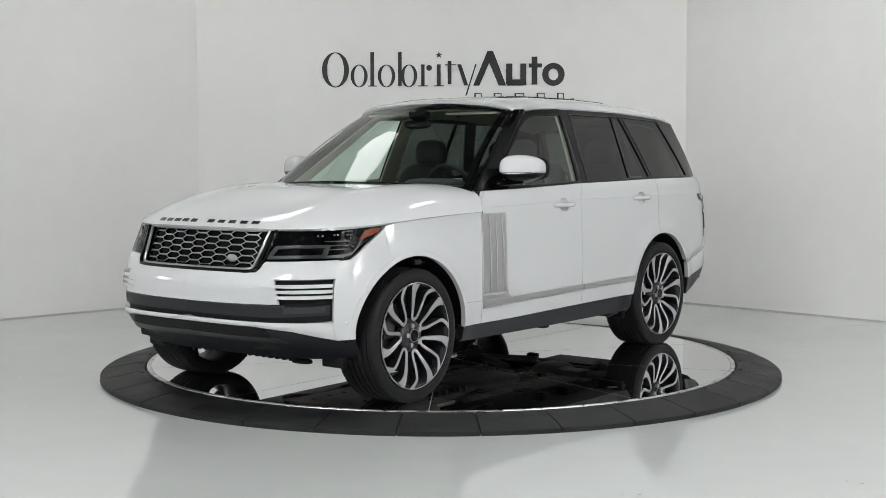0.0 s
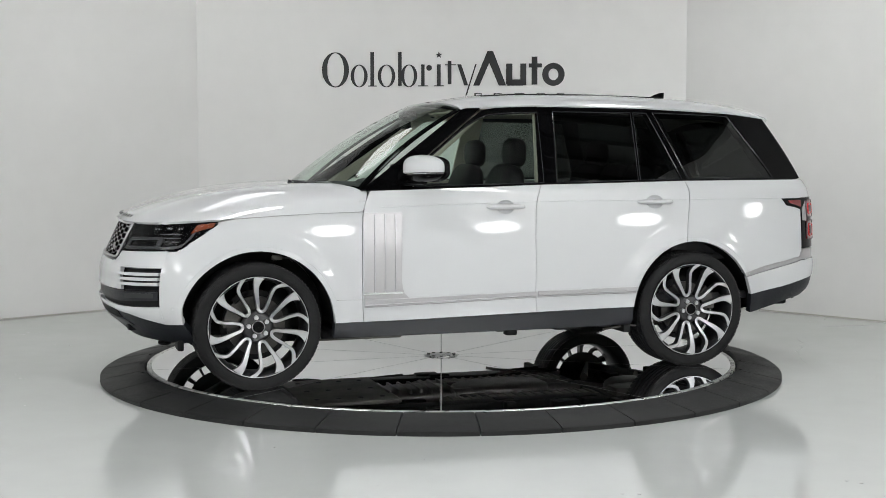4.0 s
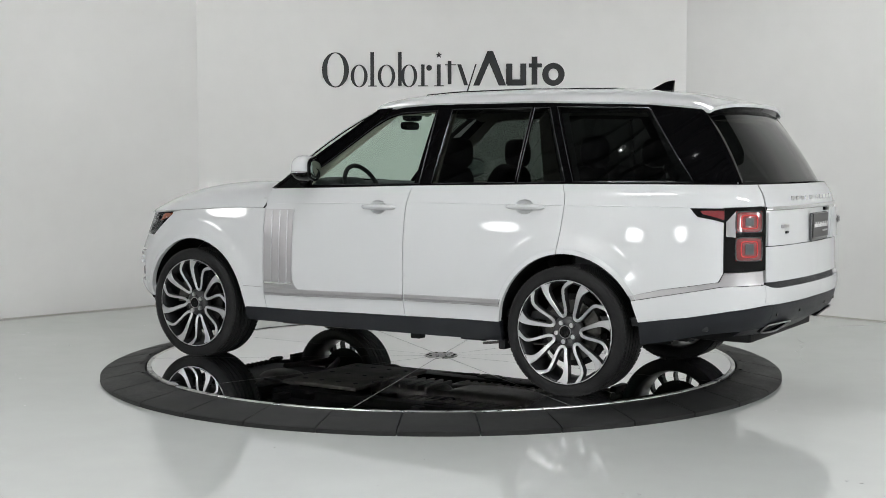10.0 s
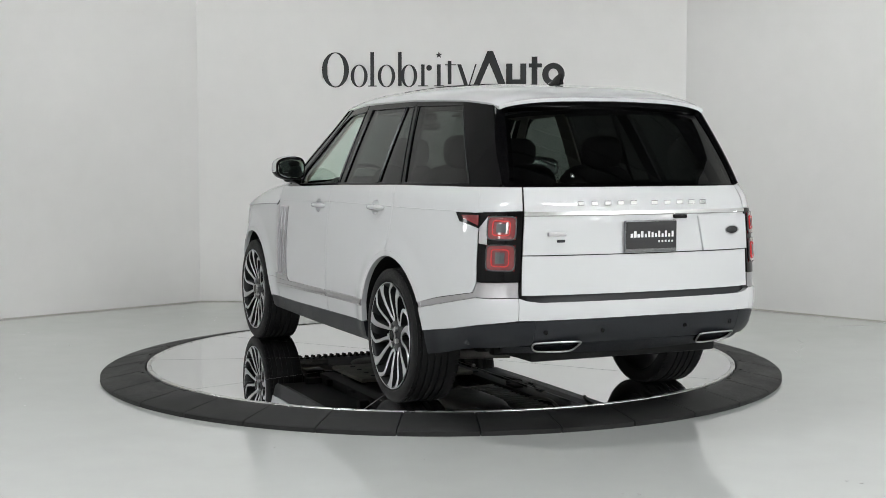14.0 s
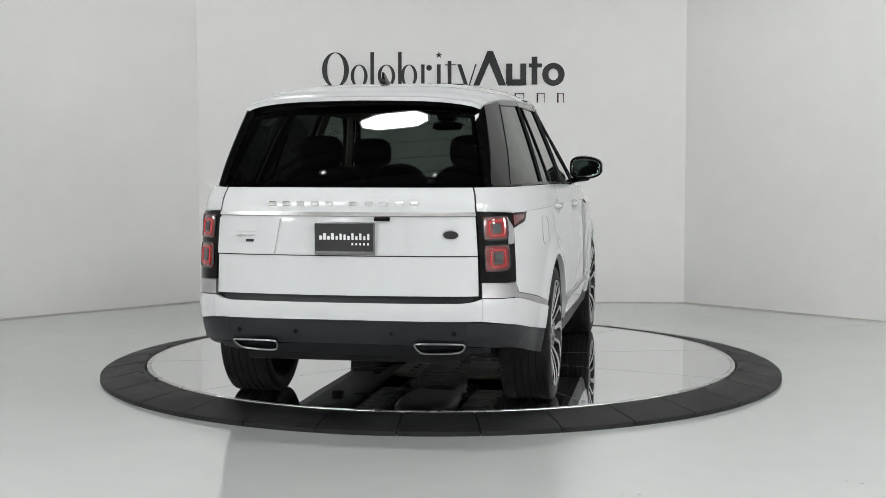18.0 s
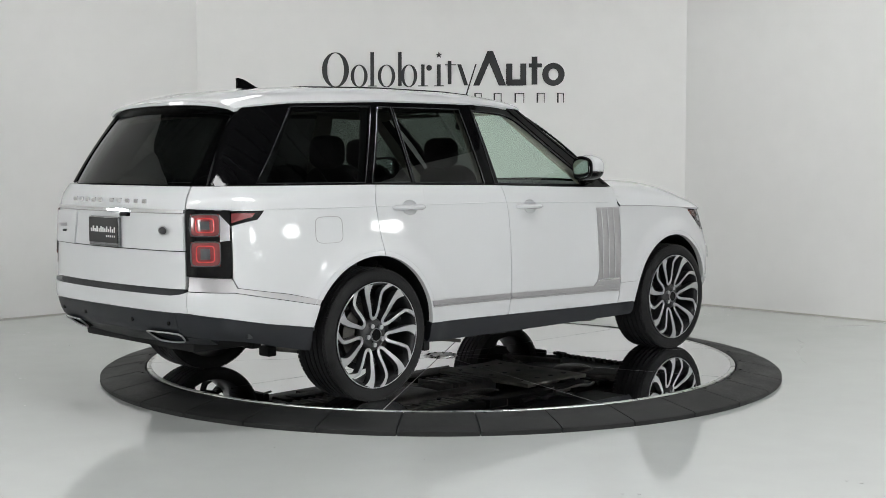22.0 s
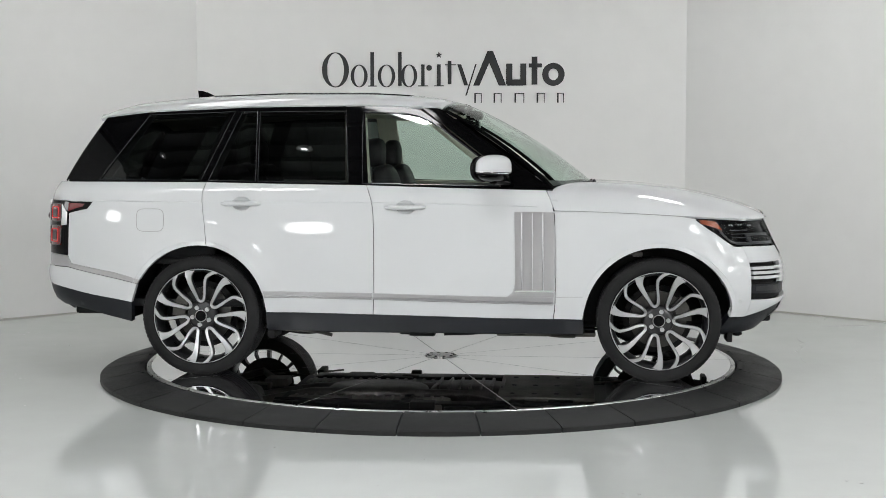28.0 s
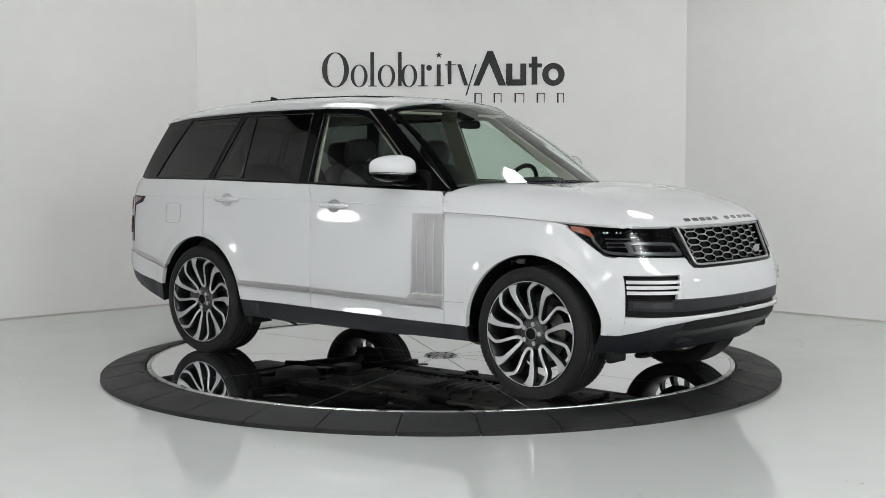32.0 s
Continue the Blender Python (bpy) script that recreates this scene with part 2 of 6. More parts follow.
def floor_marks():
    """Small dark specks and one hairline crack in the floor."""
    rng = random.Random(5)
    bm = bmesh.new()
    spots = [(2.75, 3.2), (2.6, 3.0), (3.4, 2.5), (3.9, 1.8), (-3.6, 1.7), (-3.0, 1.0), (-2.9, -0.4), (-3.2, -1.1), (2.9, -0.6), (0.9, -3.6), (-0.8, -3.9), (1.9, -3.3)]
    for x, y in spots:
        for k in range(3):
            r = rng.uniform(0.004, 0.012)
            cyl(bm, r, r, 0.0012, pose(x + rng.uniform(-0.12, 0.12), y + rng.uniform(-0.12, 0.12), FLOOR_Z + 0.0008), 7)
    for k in range(90):
        x, y, r = rng.uniform(-5.0, 5.0), rng.uniform(-5.2, 3.0), rng.uniform(0.0025, 0.006)
        if math.hypot(x, y) > 2.5 and abs(x) < 5.6 - max(0, y):
            cyl(bm, r, r, 0.0012, pose(x, y, FLOOR_Z + 0.0008), 6)
    ob = part("floor_specks", bm, M_SPECK, smooth=False)
    tagged(ob, "small dark scuffs and chips on the epoxy floor", "floor specks", kind="stuff")
    pts, x, y = [], 2.62, 0.1
    for k in range(16):
        pts.append((x, y, FLOOR_Z + 0.0006))
        x, y = x + rng.uniform(-0.01, 0.06), y + rng.uniform(0.0, 0.15)
    runs = [pts]
    for x, y, dx, dy, n in ((1.75, -4.02, 0.05, 0.045, 14), (3.35, 2.1, 0.06, 0.02, 9)):
        run = []
        for k in range(n):
            run.append((x, y, FLOOR_Z + 0.0006))
            x, y = x + dx * rng.uniform(0.4, 1.5), y + dy * rng.uniform(-0.5, 2.2)
        runs.append(run)
    for run in runs:
        ob = part("floor_crack", tube(run, 0.0009, 5), M_SPECK)
        tagged(ob, "hairline crack in the epoxy floor", "floor crack", kind="stuff")


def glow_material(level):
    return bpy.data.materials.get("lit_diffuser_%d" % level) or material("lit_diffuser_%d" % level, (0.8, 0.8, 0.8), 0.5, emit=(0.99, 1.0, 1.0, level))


def octagon(lx, ly, z, cut=0.3):
    x, y, k = lx / 2, ly / 2, ly * cut
    return [(-x, -y + k, z), (-x + 1.6 * k, -y, z), (x - 1.6 * k, -y, z), (x, -y + k, z), (x, y - k, z), (x - 1.6 * k, y, z), (-x + 1.6 * k, y, z), (-x, y - k, z)]


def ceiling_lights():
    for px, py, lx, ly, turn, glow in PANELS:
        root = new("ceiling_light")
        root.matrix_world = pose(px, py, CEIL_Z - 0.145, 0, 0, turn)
        tagged(root, "white slim eight-sided light panel under the ceiling, out of view", "ceiling light", "ceiling lights")
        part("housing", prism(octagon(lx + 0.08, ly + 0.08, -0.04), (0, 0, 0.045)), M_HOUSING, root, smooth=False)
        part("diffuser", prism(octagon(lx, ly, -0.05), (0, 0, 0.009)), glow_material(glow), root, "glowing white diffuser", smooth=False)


# added eight-sided softboxes round the back, for paint highlights: x, y, height, half width, half height
ADDED_SOFTBOXES = [(-5.4, -4.4, 1.62, 0.22, 0.14), (-4.2, -6.8, 1.6, 0.3, 0.21), (-3.3, -8.4, 1.75, 0.3, 0.23), (-5.75, -1.2, 1.5, 0.24, 0.14),
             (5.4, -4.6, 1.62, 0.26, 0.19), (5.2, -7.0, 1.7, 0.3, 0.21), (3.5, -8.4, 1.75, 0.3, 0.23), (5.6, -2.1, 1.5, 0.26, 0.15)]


# unseen stand-in lights, placed only for the bright patches on the bodywork
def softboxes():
    for x, y, z, w, t in ADDED_SOFTBOXES:
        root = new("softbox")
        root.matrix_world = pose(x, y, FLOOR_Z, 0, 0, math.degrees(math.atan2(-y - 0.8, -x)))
        tagged(root, "added eight-sided white softbox on a black stand, for paint highlights", "softbox", "softboxes")
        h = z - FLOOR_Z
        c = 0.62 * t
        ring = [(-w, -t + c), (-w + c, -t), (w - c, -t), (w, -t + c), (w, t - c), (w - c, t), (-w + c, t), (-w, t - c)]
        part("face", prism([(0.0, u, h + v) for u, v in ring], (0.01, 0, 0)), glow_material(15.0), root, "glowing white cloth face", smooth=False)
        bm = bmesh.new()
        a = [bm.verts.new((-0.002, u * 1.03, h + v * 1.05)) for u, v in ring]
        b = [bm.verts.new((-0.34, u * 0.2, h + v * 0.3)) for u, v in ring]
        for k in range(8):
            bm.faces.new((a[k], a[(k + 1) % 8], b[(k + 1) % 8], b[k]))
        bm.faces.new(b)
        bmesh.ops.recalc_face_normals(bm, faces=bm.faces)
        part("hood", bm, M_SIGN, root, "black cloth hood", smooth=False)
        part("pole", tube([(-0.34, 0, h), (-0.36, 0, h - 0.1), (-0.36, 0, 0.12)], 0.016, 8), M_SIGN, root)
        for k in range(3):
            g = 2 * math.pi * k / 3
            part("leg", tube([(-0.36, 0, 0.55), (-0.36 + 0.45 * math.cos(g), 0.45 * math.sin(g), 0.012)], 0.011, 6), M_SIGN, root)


def downlights():
    for x, y in ((-4.7, -4.04), (-2.3, -4.04), (0.15, -4.54), (2.6, -4.04), (5.0, -4.04), (-1.1, -5.54), (1.3, -5.54), (0.0, 2.96)):
        root = new("downlight")
        root.location = (x, y, CEIL_Z - 0.145)
        tagged(root, "small round lit downlight under the ceiling", "downlight", "downlights")
        bm = bmesh.new()
        cyl(bm, 0.085, 0.075, 0.05, pose(0, 0, -0.02), 24)
        part("housing", bm, M_HOUSING, root)
        bm = bmesh.new()
        cyl(bm, 0.03, 0.03, 0.006, pose(0, 0, -0.048), 24)
        part("lens", bm, glow_material(30), root, "glowing white lens")


SIGN_A, SIGN_B = Vector((-2.48, 4.09)), Vector((2.47, 3.92))


def on_wall(x, z, off=0.004):
    f = (x - SIGN_A.x) / (SIGN_B.x - SIGN_A.x)
    return Vector((x, SIGN_A.y + f * (SIGN_B.y - SIGN_A.y) - off, z))


def wall_sign():
    """A long dark wall sign, kept to plain bars, rings and wedges."""
    root = new("wall_sign")
    root.location = on_wall(0, 2.25)
    tagged(root, "long black sign of slim and bold shapes on the wall", "sign")

    def flat(outline, name, label=""):
        bm = prism([on_wall(x, z, 0.008) - root.location for x, z in outline], (0, 0.0075, 0))
        part(name, bm, M_SIGN, root, smooth=False)

    def bar(u0, u1, v0, v1, lean=0.0):
        flat([(u0, v0), (u1, v0), (u1 + lean, v1), (u0 + lean, v1)], "bar")

    def ring(u0, u1, v0, v1, thick, thin, n=40):
        cu, cv, ru, rv = (u0 + u1) / 2, (v0 + v1) / 2, (u1 - u0) / 2, (v1 - v0) / 2
        bm = bmesh.new()
        rows = []
        for i in range(n):
            a = 2 * math.pi * i / n
            c, s = math.cos(a), math.sin(a)
            pts = [(cu + ru * c, cv + rv * s), (cu + (ru - thick) * c, cv + (rv - thin) * s)]
            rows.append([bm.verts.new(on_wall(x, z, o) - root.location) for x, z in pts for o in (0.008, 0.0005)])
        for i in range(n):
            a, b = rows[i], rows[(i + 1) % n]
            for p, q in ((0, 2), (2, 3), (3, 1), (1, 0)):
                bm.faces.new((a[p], b[p], b[q], a[q]))
        bmesh.ops.recalc_face_normals(bm, faces=bm.faces)
        part("ring", bm, M_SIGN, root, smooth=False)

    return bar, ring, flat


def sign():
    bar, ring, flat = wall_sign()
    X = lambda p: -1.2047 + (p - 570) * 0.00572
    Z = lambda p: 2.4743 - (p - 93) * 0.0057
    B = lambda a, b, t, d, lean=0.0: bar(X(a), X(b), Z(d), Z(t), lean)
    R = lambda a, b, t, d, k, n: ring(X(a), X(b), Z(d), Z(t), k * 0.00572, n * 0.0057)
    # slim half
    R(570, 618, 93, 155, 9, 1.6)
    R(621, 651, 115, 155, 6, 1.4)
    B(656, 662.5, 93, 153)
    B(652, 667, 152, 153.6)
    R(669, 700, 115, 155, 6, 1.4)
    B(705, 711.5, 93, 153)
    R(710, 739, 115, 155, 6, 1.4)
    B(746, 752, 115, 153)
    R(755, 765, 116, 126, 5, 5)
    B(740, 758, 152, 153.6)
    B(774, 780.5, 115, 153)
    B(769, 786, 152, 153.6)
    star = []
    for i in range(10):
        a = math.pi / 2 + math.pi * i / 5
        r = (6.2 if i % 2 == 0 else 2.5) * 0.0057
        star.append((X(777.3) + r * math.cos(a), Z(98.5) + r * math.sin(a)))
    flat(star, "star")
    B(793, 799.5, 109, 150)
    B(788, 808, 115, 116.6)
    B(822, 829, 115, 152, -0.07)
    B(824, 826.5, 115, 170, 0.10)
    # bold half
    flat([(X(838), Z(152.5)), (X(849), Z(152.5)), (X(870), Z(104)), (X(863), Z(92))], "wedge")
    flat([(X(896), Z(152.5)), (X(883), Z(152.5)), (X(861), Z(100)), (X(863), Z(92)), (X(873), Z(92))], "wedge")
    B(896, 907, 114, 150)
    B(921, 931.5, 114, 152.5)
    B(898, 926, 142, 152.8)
    B(941, 951, 102, 151)
    B(936, 959, 114, 121)
    R(959.5, 999, 113, 153.5, 11, 10)
    # small spaced marks below
    for a, b in ((840, 853), (874, 888), (911, 928), (950, 964), (986, 998)):
        B(a, a + 2.6, 166, 183)
        B(b - 1.3, b, 166, 183)
        B(a, b, 166, 167.2)


# ---- the car's outer surface: x forward, y to its left, z up from the plate ----
HALF = smooth_line([(2.335, 0), (2.328, 0.2), (2.31, 0.38), (2.275, 0.55), (2.215, 0.69), (2.13, 0.79), (2.02, 0.862), (1.86, 0.912), (1.66, 0.94), (1.46, 0.952), (1.1, 0.958), (0.5, 0.963),
                    (0, 0.966), (-0.7, 0.966), (-1.46, 0.962), (-1.8, 0.947), (-2.05, 0.922), (-2.27, 0.882), (-2.43, 0.82), (-2.53, 0.73), (-2.585, 0.6), (-2.615, 0.4), (-2.63, 0.2), (-2.635, 0)], 240)
ARC = np.concatenate([[0], np.cumsum(np.hypot(*np.diff(HALF, axis=0).T))])
S_END = ARC[-1]
FRONT_X = [(0.20, -0.26), (0.3, -0.155), (0.36, -0.088), (0.42, -0.027), (0.5, 0.0), (0.6, 0.0), (0.7, -0.005), (0.76, -0.025), (0.83, -0.06), (0.92, -0.1), (1.0, -0.135), (1.05, -0.16), (1.25, -0.3)]
REAR_X = [(0.2, 0.3), (0.34, 0.2), (0.39, 0.13), (0.46, 0.02), (0.53, -0.005), (0.6, -0.02), (0.66, -0.025), (0.7, -0.01), (0.9, -0.005), (1.1, 0.0), (1.18, 0.015), (1.235, 0.05), (1.3, 0.1)]
SECTION = [(0.2, 0.93), (0.28, 0.955), (0.4, 0.982), (0.48, 0.994), (0.56, 0.9993), (0.62, 1.0), (0.7, 1.0), (0.8, 0.9973), (0.9, 0.992), (1.0, 0.984), (1.1, 0.9733), (1.16, 0.9655), (1.2, 0.9598), (1.25, 0.938), (1.3, 0.9)]
ZS = np.linspace(0.2, 1.3, 111)


def blur(table):
    raw = np.interp(ZS, [p[0] for p in table], [p[1] for p in table])
    pad = np.concatenate([raw[:1].repeat(4), raw, raw[-1:].repeat(4)])
    k = np.array([1, 2, 3, 4, 5, 4, 3, 2, 1]) / 25
    return np.convolve(pad, k, "valid")


FRONT_T, REAR_T, SECT_T = blur(FRONT_X), blur(REAR_X), blur(SECTION)
HUB_X, HUB_Z, TYRE_R, ARCH_R = 1.461, 0.376, 0.386, 0.462


def s_x(x):
    """Where on the outline the body has that x."""
    return float(np.interp(-x, -HALF[:, 0], ARC))


def s_front(y):
    return float(np.interp(y, HALF[:130, 1], ARC[:130]))


def s_rear(y):
    return float(np.interp(-y, -HALF[130:, 1], ARC[130:]))


def step(a, b, x):
    f = min(1, max(0, (x - a) / (b - a)))
    return f * f * (3 - 2 * f)


def skin(s, z, off=0.0):
    x, y = np.interp(s, ARC, HALF[:, 0]), np.interp(s, ARC, HALF[:, 1])
    e = 0.01
    tx = np.interp(s + e, ARC, HALF[:, 0]) - np.interp(s - e, ARC, HALF[:, 0])
    ty = np.interp(s + e, ARC, HALF[:, 1]) - np.interp(s - e, ARC, HALF[:, 1])
    ln = math.hypot(tx, ty)
    nx, ny = -ty / ln, tx / ln
    if nx * x + ny * max(y, 0.2) < 0:
        nx, ny = -nx, -ny
    flare = 0.0
    for hx in (HUB_X, -HUB_X):
        r = math.hypot(x - hx, z - HUB_Z)
        flare += 0.016 * step(0.60, 0.47, r) if z > 0.3 else 0
    k = float(np.interp(z, ZS, SECT_T)) if z < 0.66 or z > 1.2 else 1 - 0.138 * (z - 0.66) ** 2
    dx = float(np.interp(z, ZS, FRONT_T)) * step(1.5, 2.2, x) + float(np.interp(z, ZS, REAR_T)) * step(-1.9, -2.5, x)
    return (x + dx + nx * off, y * k + ny * (off + flare) if y > 0.02 else y * k + ny * off, z)


def along(line, u):
    s0, s1 = line[0][0], line[-1][0]
    return float(np.interp(s0 + u * (s1 - s0), [p[0] for p in line], [p[1] for p in line])), s0 + u * (s1 - s0)


DOOR_FRONT = [(0.28, 0.794), (0.38, 0.806), (0.47, 0.816), (0.6, 0.818), (0.9, 0.816), (1.02, 0.812), (1.08, 0.804), (1.13, 0.788), (1.2, 0.753)]
DOOR_MID = [(0.28, -0.344), (0.54, -0.328), (0.9, -0.329), (1.057, -0.335), (1.12, -0.345), (1.18, -0.363), (1.23, -0.382)]
DOOR_REAR = [(0.82, -1.407), (0.95, -1.424), (1.05, -1.437), (1.13, -1.445), (1.18, -1.443), (1.245, -1.42)]


def line_shift(table, base):
    return lambda z: base - ease(z, table)


def skin_grid(bottom, top, off=0.0, dense=0.035, rows=None, side=1, bulge=0.0, left=None, right=None):
    """A patch of the body between two lines of (s, z), both running from front to rear."""
    us = {0.0, 1.0}
    for line in (bottom, top):
        s0, s1 = line[0][0], line[-1][0]
        us |= {round((p[0] - s0) / (s1 - s0), 5) for p in line}
    us = sorted(us)
    full = []
    span = max(bottom[-1][0] - bottom[0][0], top[-1][0] - top[0][0])
    for a, b in zip(us, us[1:]):
        k = max(1, math.ceil((b - a) * span / dense))
        full += [a + (b - a) * i / k for i in range(k)]
    full.append(1.0)
    height = max(abs(along(top, u)[0] - along(bottom, u)[0]) for u in full)
    rows = rows or max(3, math.ceil(height / dense) + 1)
    P = []
    for u in full:
        zb, sb = along(bottom, u)
        zt, st = along(top, u)
        col = []
        for v in np.linspace(0, 1, rows):
            b = bulge * (1 - (2 * v - 1) ** 4) * (1 - (2 * u - 1) ** 6)
            z = zb + (zt - zb) * v
            bend = ((1 - u) * left(z) if left else 0) + (u * right(z) if right else 0)
            q = skin(sb + (st - sb) * v + bend, z, off + b)
            col.append((q[0], side * q[1], q[2]))
        P.append(col)
    return P


def panel(name, bottom, top, mat, parent, side=1, off=0.0, depth=0.02, label="", **k):
    P = skin_grid(bottom, top, off, side=side, **k)
    return part(name, sheet(P, depth), mat, parent, label)


def xz(*pts):
    return [(s_x(x), z) for x, z in pts]


def arch_reach(hx, outward):
    """How far the wheel arch reaches along the car: towards its end, or towards its middle."""
    return 0.468 if outward or hx > 0 else 0.434


def arch(hx, x0, x1, n=26):
    """The wheel arch's lip from x0 (front) to x1 (rear)."""
    def angle(x):
        r = arch_reach(hx, (x - hx) * hx > 0)
        return math.acos(max(-1, min(1, (x - hx) / r)))
    out = []
    for i in range(n):
        a = angle(x0) + (angle(x1) - angle(x0)) * i / (n - 1)
        r = arch_reach(hx, math.cos(a) * hx > 0)
        out.append((hx + r * math.cos(a), HUB_Z + ARCH_R * math.sin(a)))
    return out


G = 0.0021   # half a shut line


def hood_point(u, w):
    c = smooth_line([(1.06, 1.232), (1.2, 1.233), (1.5, 1.213), (1.75, 1.177), (1.95, 1.130), (2.09, 1.083), (2.17, 1.044), (2.207, 1.010)], 60)
    e = smooth_line([(0.815, 0.951, 1.069), (1.1, 0.948, 1.06), (1.38, 0.941, 1.047), (1.6, 0.927, 1.034), (1.76, 0.908, 1.026), (1.87, 0.876, 1.021), (1.945, 0.838, 1.018), (2.0, 0.786, 1.0165)], 60)
    i = u * 59
    cx, cz = np.interp(i, range(60), c[:, 0]), np.interp(i, range(60), c[:, 1])
    ex, ey, ez = (np.interp(i, range(60), e[:, k]) for k in range(3))
    x = cx + (ex - cx) * w ** (2.6 + 0.7 * u ** 3)
    rear = ease(w, [(0, 1.06), (0.3, 1.037), (0.5, 1.0), (0.7, 0.915), (0.8, 0.838), (0.86, 0.784), (0.9, 0.7625), (0.95, 0.7745), (0.98, 0.7895), (0.99, 0.797), (1, 0.8105)])
    x += (rear - x) * max(0, 1 - u / 0.14) ** 1.5
    p = 9.0 - 4.5 * min(1, u / 0.5)
    rise = (1 - w ** p) ** 0.6
    ridge = 0.010 * math.exp(-((w - 0.66) / 0.12) ** 2) * (1 - u ** 4)
    sag = 0.016 * w * w * (1 - w ** 8)
    return (x, ey * w, ez + (cz - ez) * rise + ridge - sag * 0.5)


def side_y(x, z):
    """Half width of the cabin above the belt."""
    yb = np.interp(x, [-2.46, -2.3, -2.05, -1.7, -1.2, -0.4, 0.3, 0.8], [0.72, 0.775, 0.83, 0.872, 0.898, 0.906, 0.893, 0.868])
    yt = np.interp(x, [-2.3, -2.17, -1.86, -1.2, -0.43, 0.05, 0.3, 0.8], [0.595, 0.618, 0.66, 0.69, 0.692, 0.648, 0.62, 0.6])
    f = (z - 1.2) / (1.735 - 1.2)
    return float(yb + (yt - yb) * (f - 0.14 * f * (1 - f)))


def cab_grid(bottom, top, off=0.0, side=1, n=14, rows=12):
    P = []
    for u in np.linspace(0, 1, n):
        a, b = np.array(along2(bottom, u)), np.array(along2(top, u))
        col = []
        for v in np.linspace(0, 1, rows):
            x, z = a + (b - a) * v
            col.append((x, side * (side_y(x, z) + off), z))
        P.append(col)
    return P


def along2(line, u):
    """A point at share u of a line of (x, z)."""
    P = np.asarray(line, float)
    if len(P) == 2:
        return P[0] + (P[1] - P[0]) * u
    d = np.concatenate([[0], np.cumsum(np.hypot(*np.diff(P, axis=0).T))])
    return np.array([np.interp(u * d[-1], d, P[:, 0]), np.interp(u * d[-1], d, P[:, 1])])


def cab(name, bottom, top, mat, parent, side=1, off=0.0, depth=0.012, label="", n=14, rows=12):
    return part(name, sheet(cab_grid(bottom, top, off, side, n, rows), depth), mat, parent, label)


def belt(x):
    return ease(x, [(-2.5, 1.245), (-1.43, 1.241), (-0.37, 1.222), (0.23, 1.205), (0.8, 1.191)])


def roof_edge(x):
    return ease(x, [(-2.3, 1.655), (-2.17, 1.675), (-1.86, 1.706), (-1.2, 1.732), (-0.43, 1.738), (0.05, 1.722), (0.18, 1.70)])


